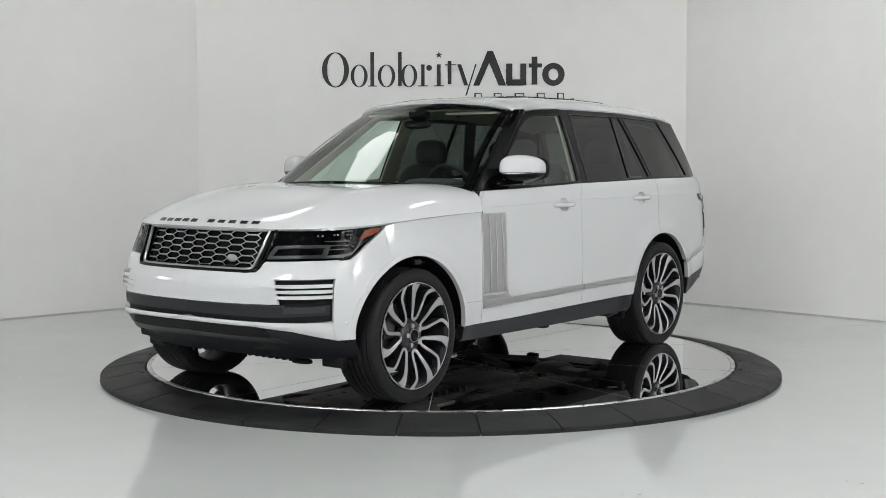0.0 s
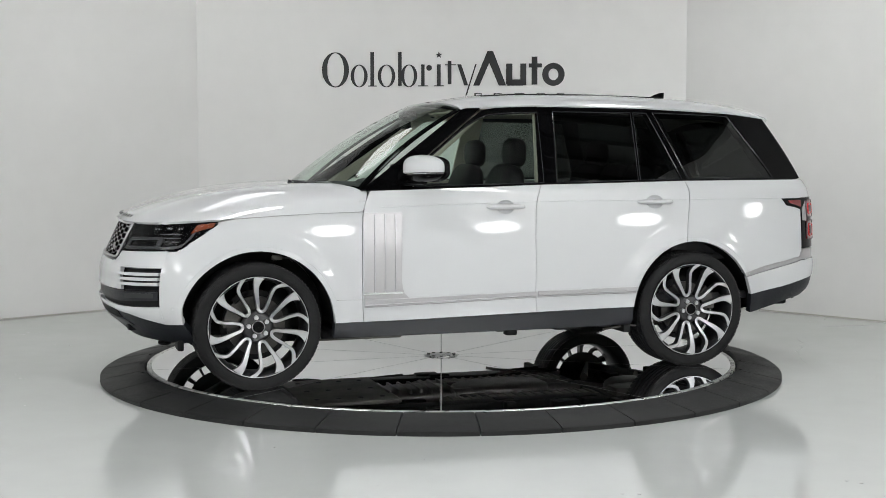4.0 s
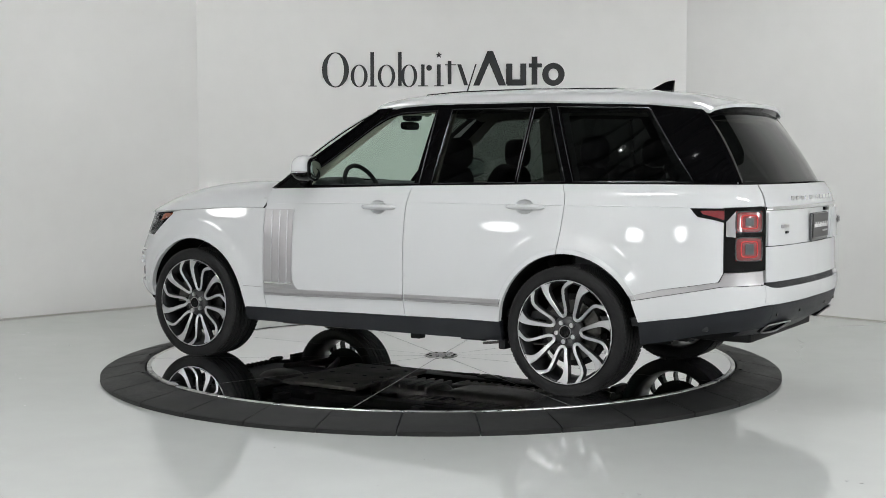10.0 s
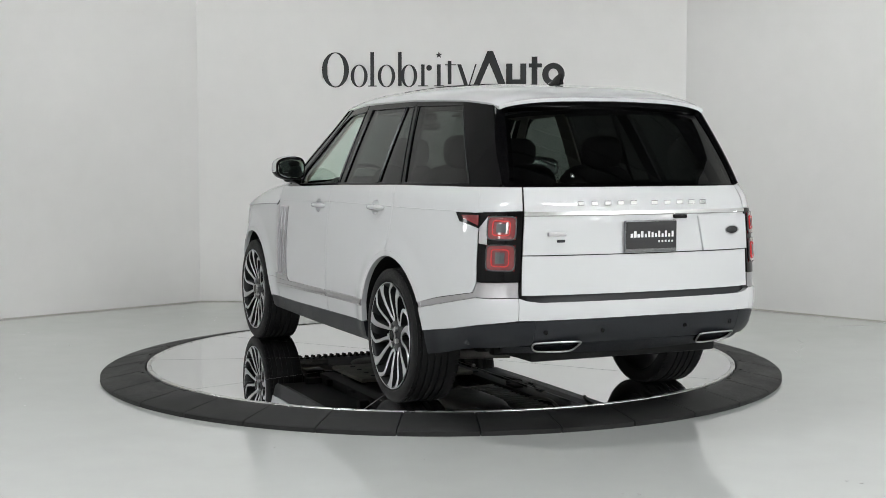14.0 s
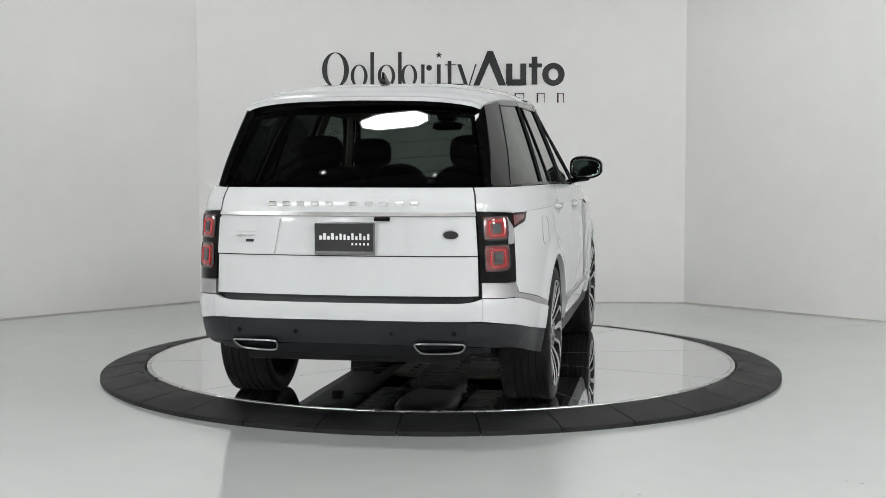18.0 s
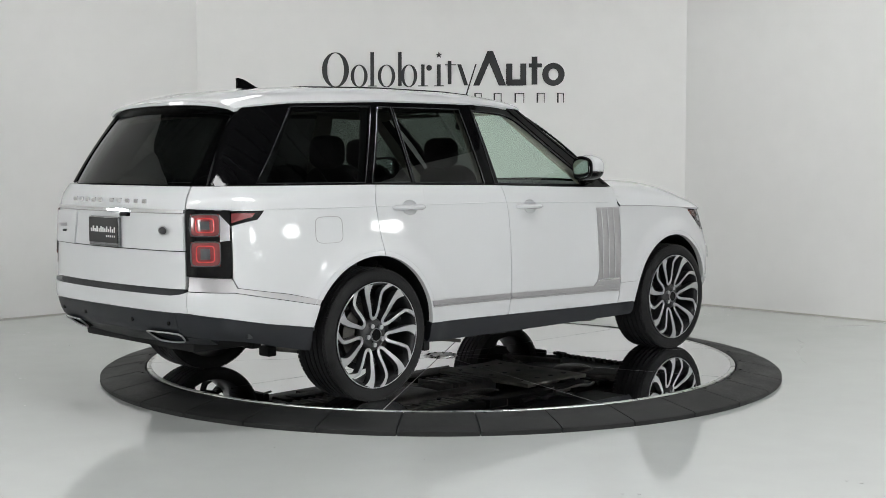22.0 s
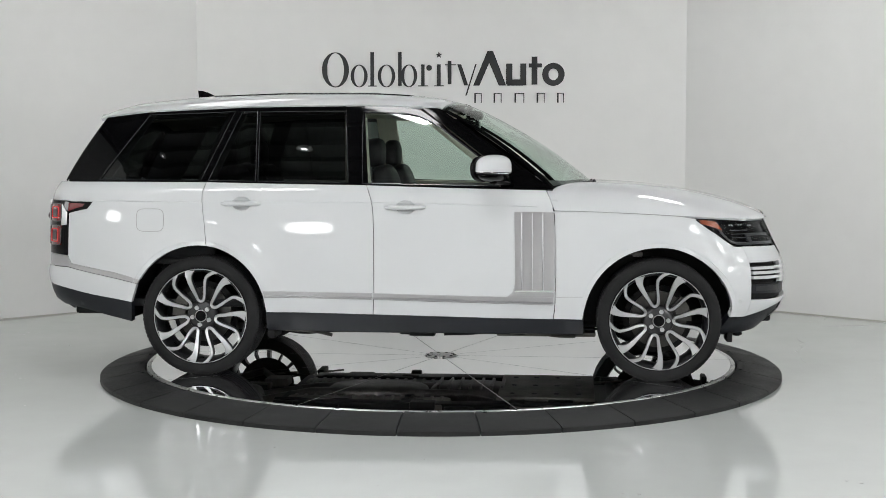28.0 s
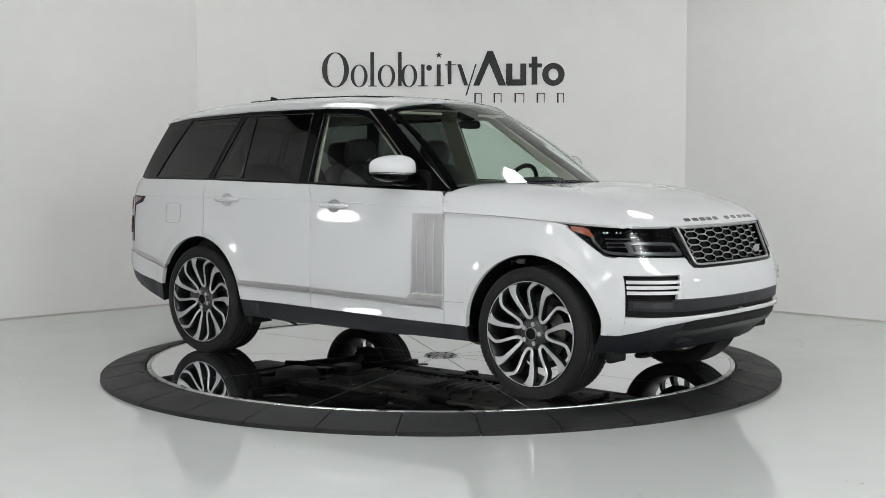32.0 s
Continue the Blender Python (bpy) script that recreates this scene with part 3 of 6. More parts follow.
def body_sides(car):
    for side in (1, -1):
        # front wing
        a = arch(HUB_X, 1.655, 0.9935)
        panel("front_wing", xz(*a, (0.9925, 0.378), (0.9915, 0.385), (0.815 + G, 0.385)),
              xz((1.715, 1.013), (1.6, 1.03), (1.38, 1.043), (1.1, 1.056), (0.815 + G, 1.065)), M_PAINT, car, side, depth=0.03, right=line_shift(DOOR_FRONT, 0.815))
        panel("wing_backing", xz((0.9, 1.05), (0.79, 1.05)), xz((0.86, 1.15), (0.77, 1.15)), M_PAINT, car, side, depth=0.0, off=-0.03)
        panel("wing_corner", xz((0.87, 1.061), (0.815 + G, 1.061)), xz((0.825, 1.135), (0.815 + G, 1.135)), M_PAINT, car, side, depth=0.02, off=-0.006, right=line_shift(DOOR_FRONT, 0.815))
        # doors
        front_door = panel("front_door", xz((0.815 - G, 0.385), (0.5, 0.387), (0, 0.397), (-0.34 + G, 0.403)), xz((0.815 - G, belt(0.77)), (0.23, belt(0.23)), (-0.34 + G, belt(-0.37))), M_PAINT, car, side, depth=0.03, left=line_shift(DOOR_FRONT, 0.815), right=line_shift(DOOR_MID, -0.34))
        a = arch(-HUB_X, -1.0285, -1.407, n=22)
        rear_door = panel("rear_door", xz((-0.34 - G, 0.403), (-0.7, 0.409), (-1.0265, 0.413), (-1.0275, 0.42), *a), xz((-0.34 - G, belt(-0.37)), (-0.9, belt(-0.9)), (-1.407, belt(-1.42))), M_PAINT, car, side, depth=0.03, left=line_shift(DOOR_MID, -0.34), right=line_shift(DOOR_REAR, -1.407))
        # rear quarter
        a = arch(-HUB_X, -1.407 - G * 2, -1.863, n=22)
        panel("rear_quarter", xz(*a, (-2.05, 0.658), (-2.345, 0.708), (-2.372, 0.758)), xz((-1.407 - G * 2, belt(-1.43)), (-2.0, belt(-2)), (-2.372, 1.243)), M_PAINT, car, side, depth=0.03, left=line_shift(DOOR_REAR, -1.407))
        panel("rear_quarter_corner", [(s_x(-2.362), 1.118), (s_rear(0.69), 1.126)], [(s_x(-2.362), 1.243), (s_rear(0.69), 1.243)], M_PAINT, car, side, off=-0.0003, depth=0.0)
        panel("quarter_trim", xz((-1.879, 0.588), (-2.1, 0.632), (-2.36, 0.684)) + [(s_rear(0.70), 0.694)], xz((-1.8655, 0.613), (-2.05, 0.655), (-2.35, 0.706), (-2.378, 0.757)) + [(s_rear(0.70), 0.768)], M_SATIN, car, side, off=-0.002, label="satin silver trim")
        # rear bumper corner
        panel("rear_bumper_side", xz((-1.9205, 0.467), (-2.2, 0.508), (-2.4, 0.548)) + [(s_rear(0.70), 0.577)], xz((-1.8805, 0.585), (-2.1, 0.629), (-2.36, 0.681)) + [(s_rear(0.70), 0.69)], M_PAINT, car, side, depth=0.03, off=0.004)
        panel("rear_bumper_cladding", xz((-1.929, 0.338), (-2.2, 0.375), (-2.4, 0.415)) + [(s_rear(0.62), 0.445)], xz((-1.921, 0.465), (-2.2, 0.506), (-2.4, 0.546)) + [(s_rear(0.62), 0.576)], M_DARK, car, side, depth=0.04, label="dark grey bumper cladding")
        # sills
        panel("sill", xz((0.991, 0.290), (0, 0.287), (-1.027, 0.292)), xz((0.991, 0.381), (0.5, 0.383), (0, 0.393), (-0.34, 0.399), (-0.7, 0.405), (-1.027, 0.41)), M_DARK, car, side, off=-0.006, depth=0.05, label="dark grey sill cladding")
        # silver side strip and fluted wing vent
        panel("door_strip", xz((0.806, 0.475), (0.3, 0.488), (-0.33, 0.503)), xz((0.806, 0.524), (0.56, 0.523), (0.3, 0.527), (-0.33, 0.538)), M_SATIN, front_door, side, off=0.009, depth=0.012, dense=0.06, rows=4, label="satin silver strip")
        panel("door_strip", xz((-0.342, 0.504), (-0.7, 0.507), (-1.03, 0.509)), xz((-0.342, 0.539), (-0.7, 0.543), (-1.042, 0.548)), M_SATIN, rear_door, side, off=0.009, depth=0.012, dense=0.06, rows=4, label="satin silver strip")
        panel("wing_vent", xz((0.808, 0.523), (0.57, 0.523)), xz((0.806, 1.057), (0.562, 1.057)), M_SATIN, front_door, side, off=0.005, depth=0.01, dense=0.03, right=line_shift([(0.523, 0.515), (0.55, 0.548), (0.585, 0.563), (0.63, 0.57), (1.06, 0.568)], 0.57), label="fluted satin silver wing vent")
        for k in range(3):
            xc = 0.742 - 0.066 * k
            pts = [skin(s_x(xc - 0.005 * f), 0.566 + 0.482 * f, 0.0078) for f in np.linspace(0, 1, 24)]
            part("flute", tube([(x, side * y, z) for x, y, z in pts], 0.0034, 8), M_ALLOY, front_door)
        for line, owner in ((((0.80, 0.488), (0.3, 0.499), (-0.33, 0.513)), front_door), (((-0.342, 0.514), (-0.7, 0.518), (-1.035, 0.521)), rear_door)):
            xs = np.linspace(line[0][0], line[-1][0], 24)
            pts = [skin(s_x(x), ease(x, sorted(line)), 0.0105) for x in xs]
            part("strip_bead", tube([(x, side * y, z) for x, y, z in pts], 0.0036, 8), M_SATIN, owner, "bright bead of the strip")
            # grey line drawn under the strip as its shadow gap
            pts = [skin(s_x(x), ease(x, sorted(line)) - 0.0135, 0.004) for x in xs]
            part("strip_shadow_line", tube([(x, side * y, z) for x, y, z in pts], 0.0014, 6), M_SEAM, owner)
        panel("vent_edge", xz((0.81, 0.556), (0.565, 0.556)), xz((0.81, 0.566), (0.565, 0.566)), M_CHROME, front_door, side, off=0.0085, depth=0.006, rows=3)
        # bonnet shut line and the fine swage round each arch
        pts = [skin(s_x(x), ease(x, [(0.815, 1.0665), (1.1, 1.0575), (1.38, 1.0445), (1.6, 1.0315), (1.715, 1.0145)]), 0.0008) for x in np.linspace(0.83, 1.71, 24)]
        part("bonnet_gap", tube([(x, side * y, z) for x, y, z in pts], 0.0022, 6), M_SEAM, car)
        for hx in (HUB_X, -HUB_X):
            pts = [skin(s_x(hx + (arch_reach(hx, math.cos(a) * hx > 0) + 0.03) * math.cos(a)), HUB_Z + (ARCH_R + 0.03) * math.sin(a), 0.0) for a in np.linspace(0.3, math.pi - 0.3, 40)]
            part("arch_swage", tube([(x, side * (y - 0.001), z) for x, y, z in pts], 0.0022, 6), M_PAINT, car)
        # seam of the lower wing
        pts = [skin(s_x(x), 0.528 - 0.004 * (1 - x) / 0.18, 0.0004) for x in np.linspace(0.985, 0.825, 6)]
        part("wing_seam", tube([(x, side * y, z) for x, y, z in pts], 0.0016, 6), M_SEAM, car)
        # crease along the doors
        for x0, x1, owner in ((0.70, -0.345, front_door), (-0.355, -1.43, rear_door), (-1.455, -2.19, car)):
            pts = [skin(s_x(x), ease(x, [(-2.2, 1.119), (-0.37, 1.117), (0.7, 1.092)]), -0.0003) for x in np.linspace(x0, x1, 16)]
            part("body_crease", tube([(x, side * y, z) for x, y, z in pts], 0.003, 6), M_PAINT, owner)
        # belt moulding, gloss black
        for name, x0, x1, owner in (("belt_moulding", 0.76, -0.372, front_door), ("belt_moulding", -0.376, -1.424, rear_door), ("belt_moulding", -1.43, -2.41, car)):
            xs = np.linspace(x0, x1, 14)
            lo = [(x, belt(x) + 0.002) for x in xs]
            hi = [(x, belt(x) + 0.016) for x in xs]
            cab(name, lo, hi, M_BLACK, owner, side, off=0.004, depth=0.02, n=14, rows=3)
        # door pulls
        for xa, zc, owner in ((-0.13, 1.084, front_door), (-1.19, 1.105, rear_door)):
            door_pull(owner, xa, zc, side)
    # fuel flap on the right side
    flap = []
    cx, cz, rx, rz = -1.793, 0.997, 0.092, 0.073
    for i in range(32):
        a = 2 * math.pi * i / 32
        c, s = math.cos(a), math.sin(a)
        sx = abs(c) ** 0.45 * (1 if c > 0 else -1)
        sz = abs(s) ** 0.45 * (1 if s > 0 else -1)
        q = skin(s_x(cx + rx * sx), cz + rz * sz, 0.0006)
        flap.append((q[0], -q[1], q[2]))
    part("fuel_flap", tube(flap, 0.0016, 6, closed=True), M_SEAM, car, "thin shut line of the fuel flap")


def door_pull(owner, xc, zc, side):
    bm = bmesh.new()
    n, m = 22, 10
    rings = []
    for i in range(n):
        f = i / (n - 1) * 2 - 1
        half_h = 0.017 * max(0.15, (1 - abs(f) ** 6)) ** 0.5
        reach = 0.030 * max(0, 1 - abs(f) ** 4)
        x = xc - f * 0.132
        base = skin(s_x(x), zc)
        rings.append([bm.verts.new((x, side * (base[1] - 0.012 + (reach + 0.016) * (0.5 + 0.5 * math.cos(a)) + 0.0), zc + half_h * math.sin(a))) for a in [2 * math.pi * k / m for k in range(m)]])
    for i in range(n - 1):
        for k in range(m):
            bm.faces.new((rings[i][k], rings[i][(k + 1) % m], rings[i + 1][(k + 1) % m], rings[i + 1][k]))
    bm.faces.new(rings[0])
    bm.faces.new(rings[-1][::-1])
    bmesh.ops.recalc_face_normals(bm, faces=bm.faces)
    part("door_handle", bm, M_PAINT, owner)
    # finger recess: a bowl let into the door skin
    cx, rx, rz = xc + 0.004, 0.062, 0.044
    hole = bmesh.new()
    hole.from_mesh(owner.data)
    gone = [f for f in hole.faces if any(((v.co.x - cx) / rx) ** 2 + ((v.co.z - zc) / rz) ** 2 < 1.0 for v in f.verts)]
    reach = max([1.0] + [math.hypot((v.co.x - cx) / rx, (v.co.z - zc) / rz) for f in gone for v in f.verts]) + 0.03
    bmesh.ops.delete(hole, geom=gone, context="FACES")
    hole.to_mesh(owner.data)
    hole.free()
    grid = []
    for r in list(np.linspace(0, 0.8, 5)) + [0.9, 0.96, 1.0, 1.03] + list(np.linspace(1.1, reach, 4)):
        row = []
        for i in range(37):
            a = 2 * math.pi * i / 36
            x, z = cx + rx * r * math.cos(a), zc + rz * r * math.sin(a)
            b = skin(s_x(x), z)
            row.append((x, side * (b[1] + 0.0009 - 0.022 * max(0, 1 - r ** 3) ** 0.8), z))
        grid.append(row)
    part("handle_recess", sheet(grid, 0, toward=(0, side, 0)), M_PAINT, owner)


def bonnet(car):
    P = []
    for u in np.linspace(0, 1, 34):
        row = []
        for w in np.linspace(-1, 1, 61):
            x, y, z = hood_point(u, min(1, abs(w)))
            row.append((x, y if w >= 0 else -y, z))
        P.append(row)
    hood = part("bonnet", sheet(P, 0.018, toward=(0.3, 0, 1)), M_PAINT, car)
    # raised mark on the bonnet's nose: ten plain chrome bars
    ys = [-0.39, -0.316, -0.242, -0.168, -0.094, 0.05, 0.136, 0.222, 0.308, 0.39]
    for y in ys:
        face = []
        for u in (0.855, 0.912):
            for dy in (-0.024, 0.024):
                yy = y + dy
                face.append(np.array(hood_point(u, abs(yy) / np.interp(u, [0.8, 1], [0.865, 0.786])) if yy >= 0 else np.array(hood_point(u, abs(yy) / np.interp(u, [0.8, 1], [0.865, 0.786]))) * (1, -1, 1)))
        nrm = np.cross(face[1] - face[0], face[2] - face[0])
        nrm = nrm / np.linalg.norm(nrm) * (1 if nrm[2] > 0 else -1)
        quad = [face[k] + nrm * 0.005 for k in (0, 1, 3, 2)]
        part("letter_bar", prism(quad, tuple(-nrm * 0.008)), M_BADGE, hood, smooth=False)
    # scuttle and wipers
    P = []
    for f in np.linspace(0, 1, 5):
        row = []
        for w in np.linspace(-1, 1, 31):
            a = hood_point(0, abs(w))
            b = screen_point(0.03, w)
            a = (a[0] - 0.004, math.copysign(a[1], w), a[2] - 0.012)
            b = (b[0], b[1], b[2] - 0.02)
            row.append([a[k] + (b[k] - a[k]) * f for k in range(3)])
        P.append(row)
    part("scuttle", sheet(P, 0.01, toward=(0, 0, 1)), M_DARK, car)
    for w0, w1 in ((0.52, -0.02), (-0.06, -0.62)):
        pts = [np.array(screen_point(0.004 + 0.012 * f, w0 + (w1 - w0) * f)) + np.array((0.006, 0, 0.004)) for f in np.linspace(0, 1, 12)]
        arm = part("wiper", tube(pts, 0.005, 6), M_DARK, car)
        part("wiper_pivot", tube([pts[0] + np.array((0.02, 0, -0.03)), pts[0] + np.array((0.004, 0, 0.008))], 0.014, 8), M_DARK, arm)


SCREEN_LOW = [(0.80, 0.845, 1.194), (0.9, 0.7, 1.208), (0.99, 0.45, 1.222), (1.045, 0.2, 1.23), (1.058, 0, 1.232)]
SCREEN_TOP = [(0.055, 0.632, 1.726), (0.11, 0.5, 1.747), (0.158, 0.3, 1.763), (0.18, 0.15, 1.769), (0.186, 0, 1.770)]
BACK_LOW = [(-2.425, 0.705, 1.244), (-2.49, 0.55, 1.247), (-2.535, 0.35, 1.25), (-2.55, 0.15, 1.251), (-2.553, 0, 1.251)]
BACK_TOP = [(-2.16, 0.60, 1.668), (-2.19, 0.48, 1.686), (-2.215, 0.3, 1.697), (-2.225, 0.15, 1.702), (-2.228, 0, 1.703)]


def between(low, top, v, w, bulge):
    a, b = smooth_line(low, 41), smooth_line(top, 41)
    i = (1 - abs(w)) * 40
    p = np.array([np.interp(i, range(41), a[:, k]) for k in range(3)])
    q = np.array([np.interp(i, range(41), b[:, k]) for k in range(3)])
    r = p + (q - p) * v
    up = np.array([0.54 if low is SCREEN_LOW else -0.8, 0, 0.84 if low is SCREEN_LOW else 0.6])
    r = r + up * bulge * 4 * v * (1 - v)
    return (r[0], r[1] if w >= 0 else -r[1], r[2])


def screen_point(v, w):
    return between(SCREEN_LOW, SCREEN_TOP, v, w, 0.04)


def back_point(v, w):
    return between(BACK_LOW, BACK_TOP, v, w, 0.018)


def cabin_shell(car):
    def pane(name, fn, v0, v1, w1, mat, out, label, off=0.0):
        P = [[np.array(fn(v, w)) + np.array(out) * off for w in np.linspace(-w1, w1, 33)] for v in np.linspace(v0, v1, 14)]
        ob = part(name, sheet(P, 0.0, toward=out), mat, car, label)
        ob.visible_shadow = False
        return ob
    pane("windscreen", screen_point, 0.0, 1.0, 0.985, M_G_FRONT, (0.5, 0, 0.8), "clear green-tinted windscreen")
    pane("rear_window", back_point, 0.0, 1.0, 0.985, M_G_DARK, (-0.8, 0, 0.5), "dark privacy rear window")
    for fn, out, name in ((screen_point, (0.5, 0, 0.84), "screen_surround"), (back_point, (-0.8, 0, 0.6), "window_surround")):
        o = np.array(out)
        for v0, v1, w0, w1 in ((0.962, 1.0, -0.99, 0.99), (0.0, 0.035, -0.99, 0.99), (0, 1, 0.93, 1.0), (0, 1, -1.0, -0.93)):
            P = [[np.array(fn(v, w)) - o * 0.006 for w in np.linspace(w0, w1, 25 if abs(w1 - w0) > 1 else 4)] for v in np.linspace(v0, v1, 14 if v1 - v0 > 0.5 else 3)]
            part(name, sheet(P, 0.008, toward=out), M_BLACK, car)
    # roof skin
    P = []
    for x in np.concatenate([np.linspace(0.16, -0.2, 10), np.linspace(-0.35, -2.0, 16), np.linspace(-2.06, -2.285, 8)]):
        row = []
        ye = side_y(x, roof_edge(x)) + 0.012
        ze = roof_edge(x) + 0.004
        zc = ease(x, [(-2.26, 1.712), (-2.2, 1.733), (-2.0, 1.783), (-1.6, 1.822), (-1.0, 1.839), (-0.4, 1.835), (-0.1, 1.818), (0.05, 1.796), (0.16, 1.772)])
        for w in np.linspace(-1, 1, 41):
            a = abs(w)
            y = ye * a
            z = ze + (zc - ze) * (1 - a ** 4.2) ** 0.7 - 0.02 * a * a * (1 - a ** 6) * 0.4
            bow = step(0.05, 0.2, x) * 0.10 * a ** 2.4 - step(-2.1, -2.3, x) * 0.07 * a ** 2.4
            row.append((x - bow, math.copysign(y, w), z))
        P.append(row)
    part("roof", sheet(P, 0.02, toward=(0, 0, 1)), M_PAINT, car)
    P = []
    for x in np.linspace(-0.16, -1.5, 13):
        zc = ease(x, [(-2.0, 1.783), (-1.6, 1.822), (-1.0, 1.839), (-0.4, 1.835), (-0.1, 1.818)])
        P.append([(x, y, zc + 0.0012 - 0.05 * abs(y / 0.69) ** 4.2) for y in np.linspace(-0.42, 0.42, 15)])
    part("sunroof", sheet(P, 0.008, toward=(0, 0, 1)), M_BLACK, car, "dark glass sunroof panel")
    # rear spoiler lip and brake lamp
    P = []
    for f in np.linspace(0, 1, 4):
        P.append([(-2.20 - 0.045 * f + 0.065 * abs(w) ** 2.4, 0.60 * w, 1.688 + 0.016 * f * (1 - abs(w) ** 3) - 0.03 * abs(w) ** 2.4) for w in np.linspace(-1, 1, 31)])
    part("spoiler", sheet(P, 0.014, toward=(0, 0, -1)), M_BLACK, car, "gloss black underside of the roof spoiler")
    bm = bmesh.new()
    rings = []
    for w in np.linspace(-1, 1, 31):
        bow, dz = 0.085 * abs(w) ** 2.4, -0.034 * abs(w) ** 2.4
        rings.append([bm.verts.new((x + bow, 0.612 * w, z + dz)) for x, z in ((-2.285, 1.694), (-2.262, 1.672), (-2.243, 1.628), (-2.18, 1.66), (-2.17, 1.70))])
    for a, b in zip(rings, rings[1:]):
        for k in range(5):
            bm.faces.new((a[k], a[(k + 1) % 5], b[(k + 1) % 5], b[k]))
    bm.faces.new(rings[0])
    bm.faces.new(rings[-1][::-1])
    bmesh.ops.recalc_face_normals(bm, faces=bm.faces)
    part("spoiler_scoop", bm, M_BLACK, car, "gloss black scoop under the spoiler")
    for side in (1, -1):
        # pillars, gloss black
        def post(name, pts_low, pts_top, off=0.0, owner=car, mat=M_BLACK, **k):
            return cab(name, pts_low, pts_top, mat, owner, side, off, **k)
        re = lambda x, d=0.0: (x, roof_edge(x) - d)
        post("screen_pillar", [(0.80, 1.197), (0.62, 1.207)], [re(0.055), (-0.06, roof_edge(-0.06))], off=0.004, depth=0.03)
        post("pillar_strip", [(0.765, 1.215), (0.735, 1.215)], [(0.06, 1.712), (0.03, 1.718)], off=0.009, depth=0.012)
        post("quarter_light", [(0.62, 1.209), (0.47, 1.213)], [(0.49, 1.305), (0.455, 1.315)], off=0.001)
        post("window_frame", [(0.62, 1.206), (0.36, 1.38), (0.08, 1.585), (-0.03, 1.65), (-0.12, 1.678), (-0.44, 1.692)], [(0.60, 1.23), (0.30, 1.44), (0.05, 1.63), (-0.06, 1.705), (-0.15, 1.722), (-0.44, 1.735)], off=0.002, n=26, rows=4)
        post("door_post", [(-0.41, belt(-0.41) + 0.014), (-0.372, belt(-0.37) + 0.014)], [(-0.437, 1.735), (-0.425, 1.735)], off=0.002, n=5)
        post("centre_post", [(-0.378, belt(-0.38) + 0.014), (-0.50, belt(-0.5) + 0.014)], [(-0.43, 1.735), (-0.545, 1.735)], off=0.0, n=5)
        post("window_rail", [(-0.545, 1.698), (-1.25, 1.692)], [(-0.545, 1.735), (-1.25, 1.728)], off=0.002, rows=4)
        post("window_divider", [(-1.085, belt(-1.1) + 0.014), (-1.112, belt(-1.1) + 0.014)], [(-1.108, 1.696), (-1.135, 1.696)], off=0.003, n=3)
        post("rear_post", [(-1.415, belt(-1.4) + 0.014), (-1.475, belt(-1.47) + 0.014)], [(-1.225, 1.727), (-1.285, 1.727)], off=0.001, n=4)
        post("quarter_rail", [(-1.28, 1.695), (-1.87, 1.678)], [(-1.28, 1.727), (-1.87, 1.704)], off=0.001, rows=4)
        post("tail_pillar", [(-2.17, belt(-2.2) + 0.014), (-2.42, 1.259)], [(-1.855, 1.704), (-2.165, 1.672)], off=0.002, n=8)
        # black corner between the tail pillar and the rear window
        P = []
        for v in np.linspace(0, 1, 16):
            x, z = -2.415 + 0.255 * v, 1.259 + 0.413 * v
            a = np.array((x, side * (side_y(x, z) + 0.001), z))
            b = np.array(back_point(v, side * 0.975)) + np.array((-0.004, 0, 0.002))
            row = []
            for f in np.linspace(0, 1, 6):
                q = a + (b - a) * f
                bow = 0.016 * f * (1 - f) * 4
                row.append(q + np.array((-0.6 * bow, side * 0.8 * bow, 0)))
            P.append(row)
        part("tail_corner", sheet(P, 0.0, toward=(-1, side, 0)), M_BLACK, car, "gloss black pillar corner")
        # panes
        for name, lo, hi, mat, lab in (
                ("front_side_window", [(0.465, 1.218), (0.2, 1.222), (-0.41, belt(-0.4) + 0.012)], [(0.455, 1.31), (0.345, 1.39), (0.05, 1.61), (-0.03, 1.655), (-0.12, 1.684), (-0.432, 1.695)], M_G_FRONT, "clear green-tinted side window"),
                ("rear_side_window", [(-0.50, belt(-0.5) + 0.012), (-1.09, belt(-1.1) + 0.012)], [(-0.545, 1.70), (-1.112, 1.698)], M_G_DARK, "dark privacy side window"),
                ("rear_side_light", [(-1.105, belt(-1.1) + 0.012), (-1.42, belt(-1.42) + 0.012)], [(-1.13, 1.698), (-1.232, 1.697)], M_G_DARK, "dark privacy side window"),
                ("quarter_window", [(-1.47, belt(-1.5) + 0.012), (-2.18, belt(-2.2) + 0.012)], [(-1.28, 1.70), (-1.862, 1.682)], M_G_DARK, "dark privacy quarter window")):
            grid = cab_grid(lo, hi, -0.004, side, 12, 10)
            ob = part(name, sheet(grid, 0.0), mat, car, lab)
            ob.visible_shadow = False
            rim = [c[0] for c in grid] + list(grid[-1][1:]) + [c[-1] for c in grid[-2::-1]] + list(grid[0][-2:0:-1])
            part("window_seal", tube([(x, y + side * 0.007, z) for x, y, z in rim], 0.0032, 6, closed=True), M_SEAL, ob, "thin window seal, grey for the bright edge highlight")
        door_mirror(car, side)
    # aerial fin
    bm = bmesh.new()
    sec = []
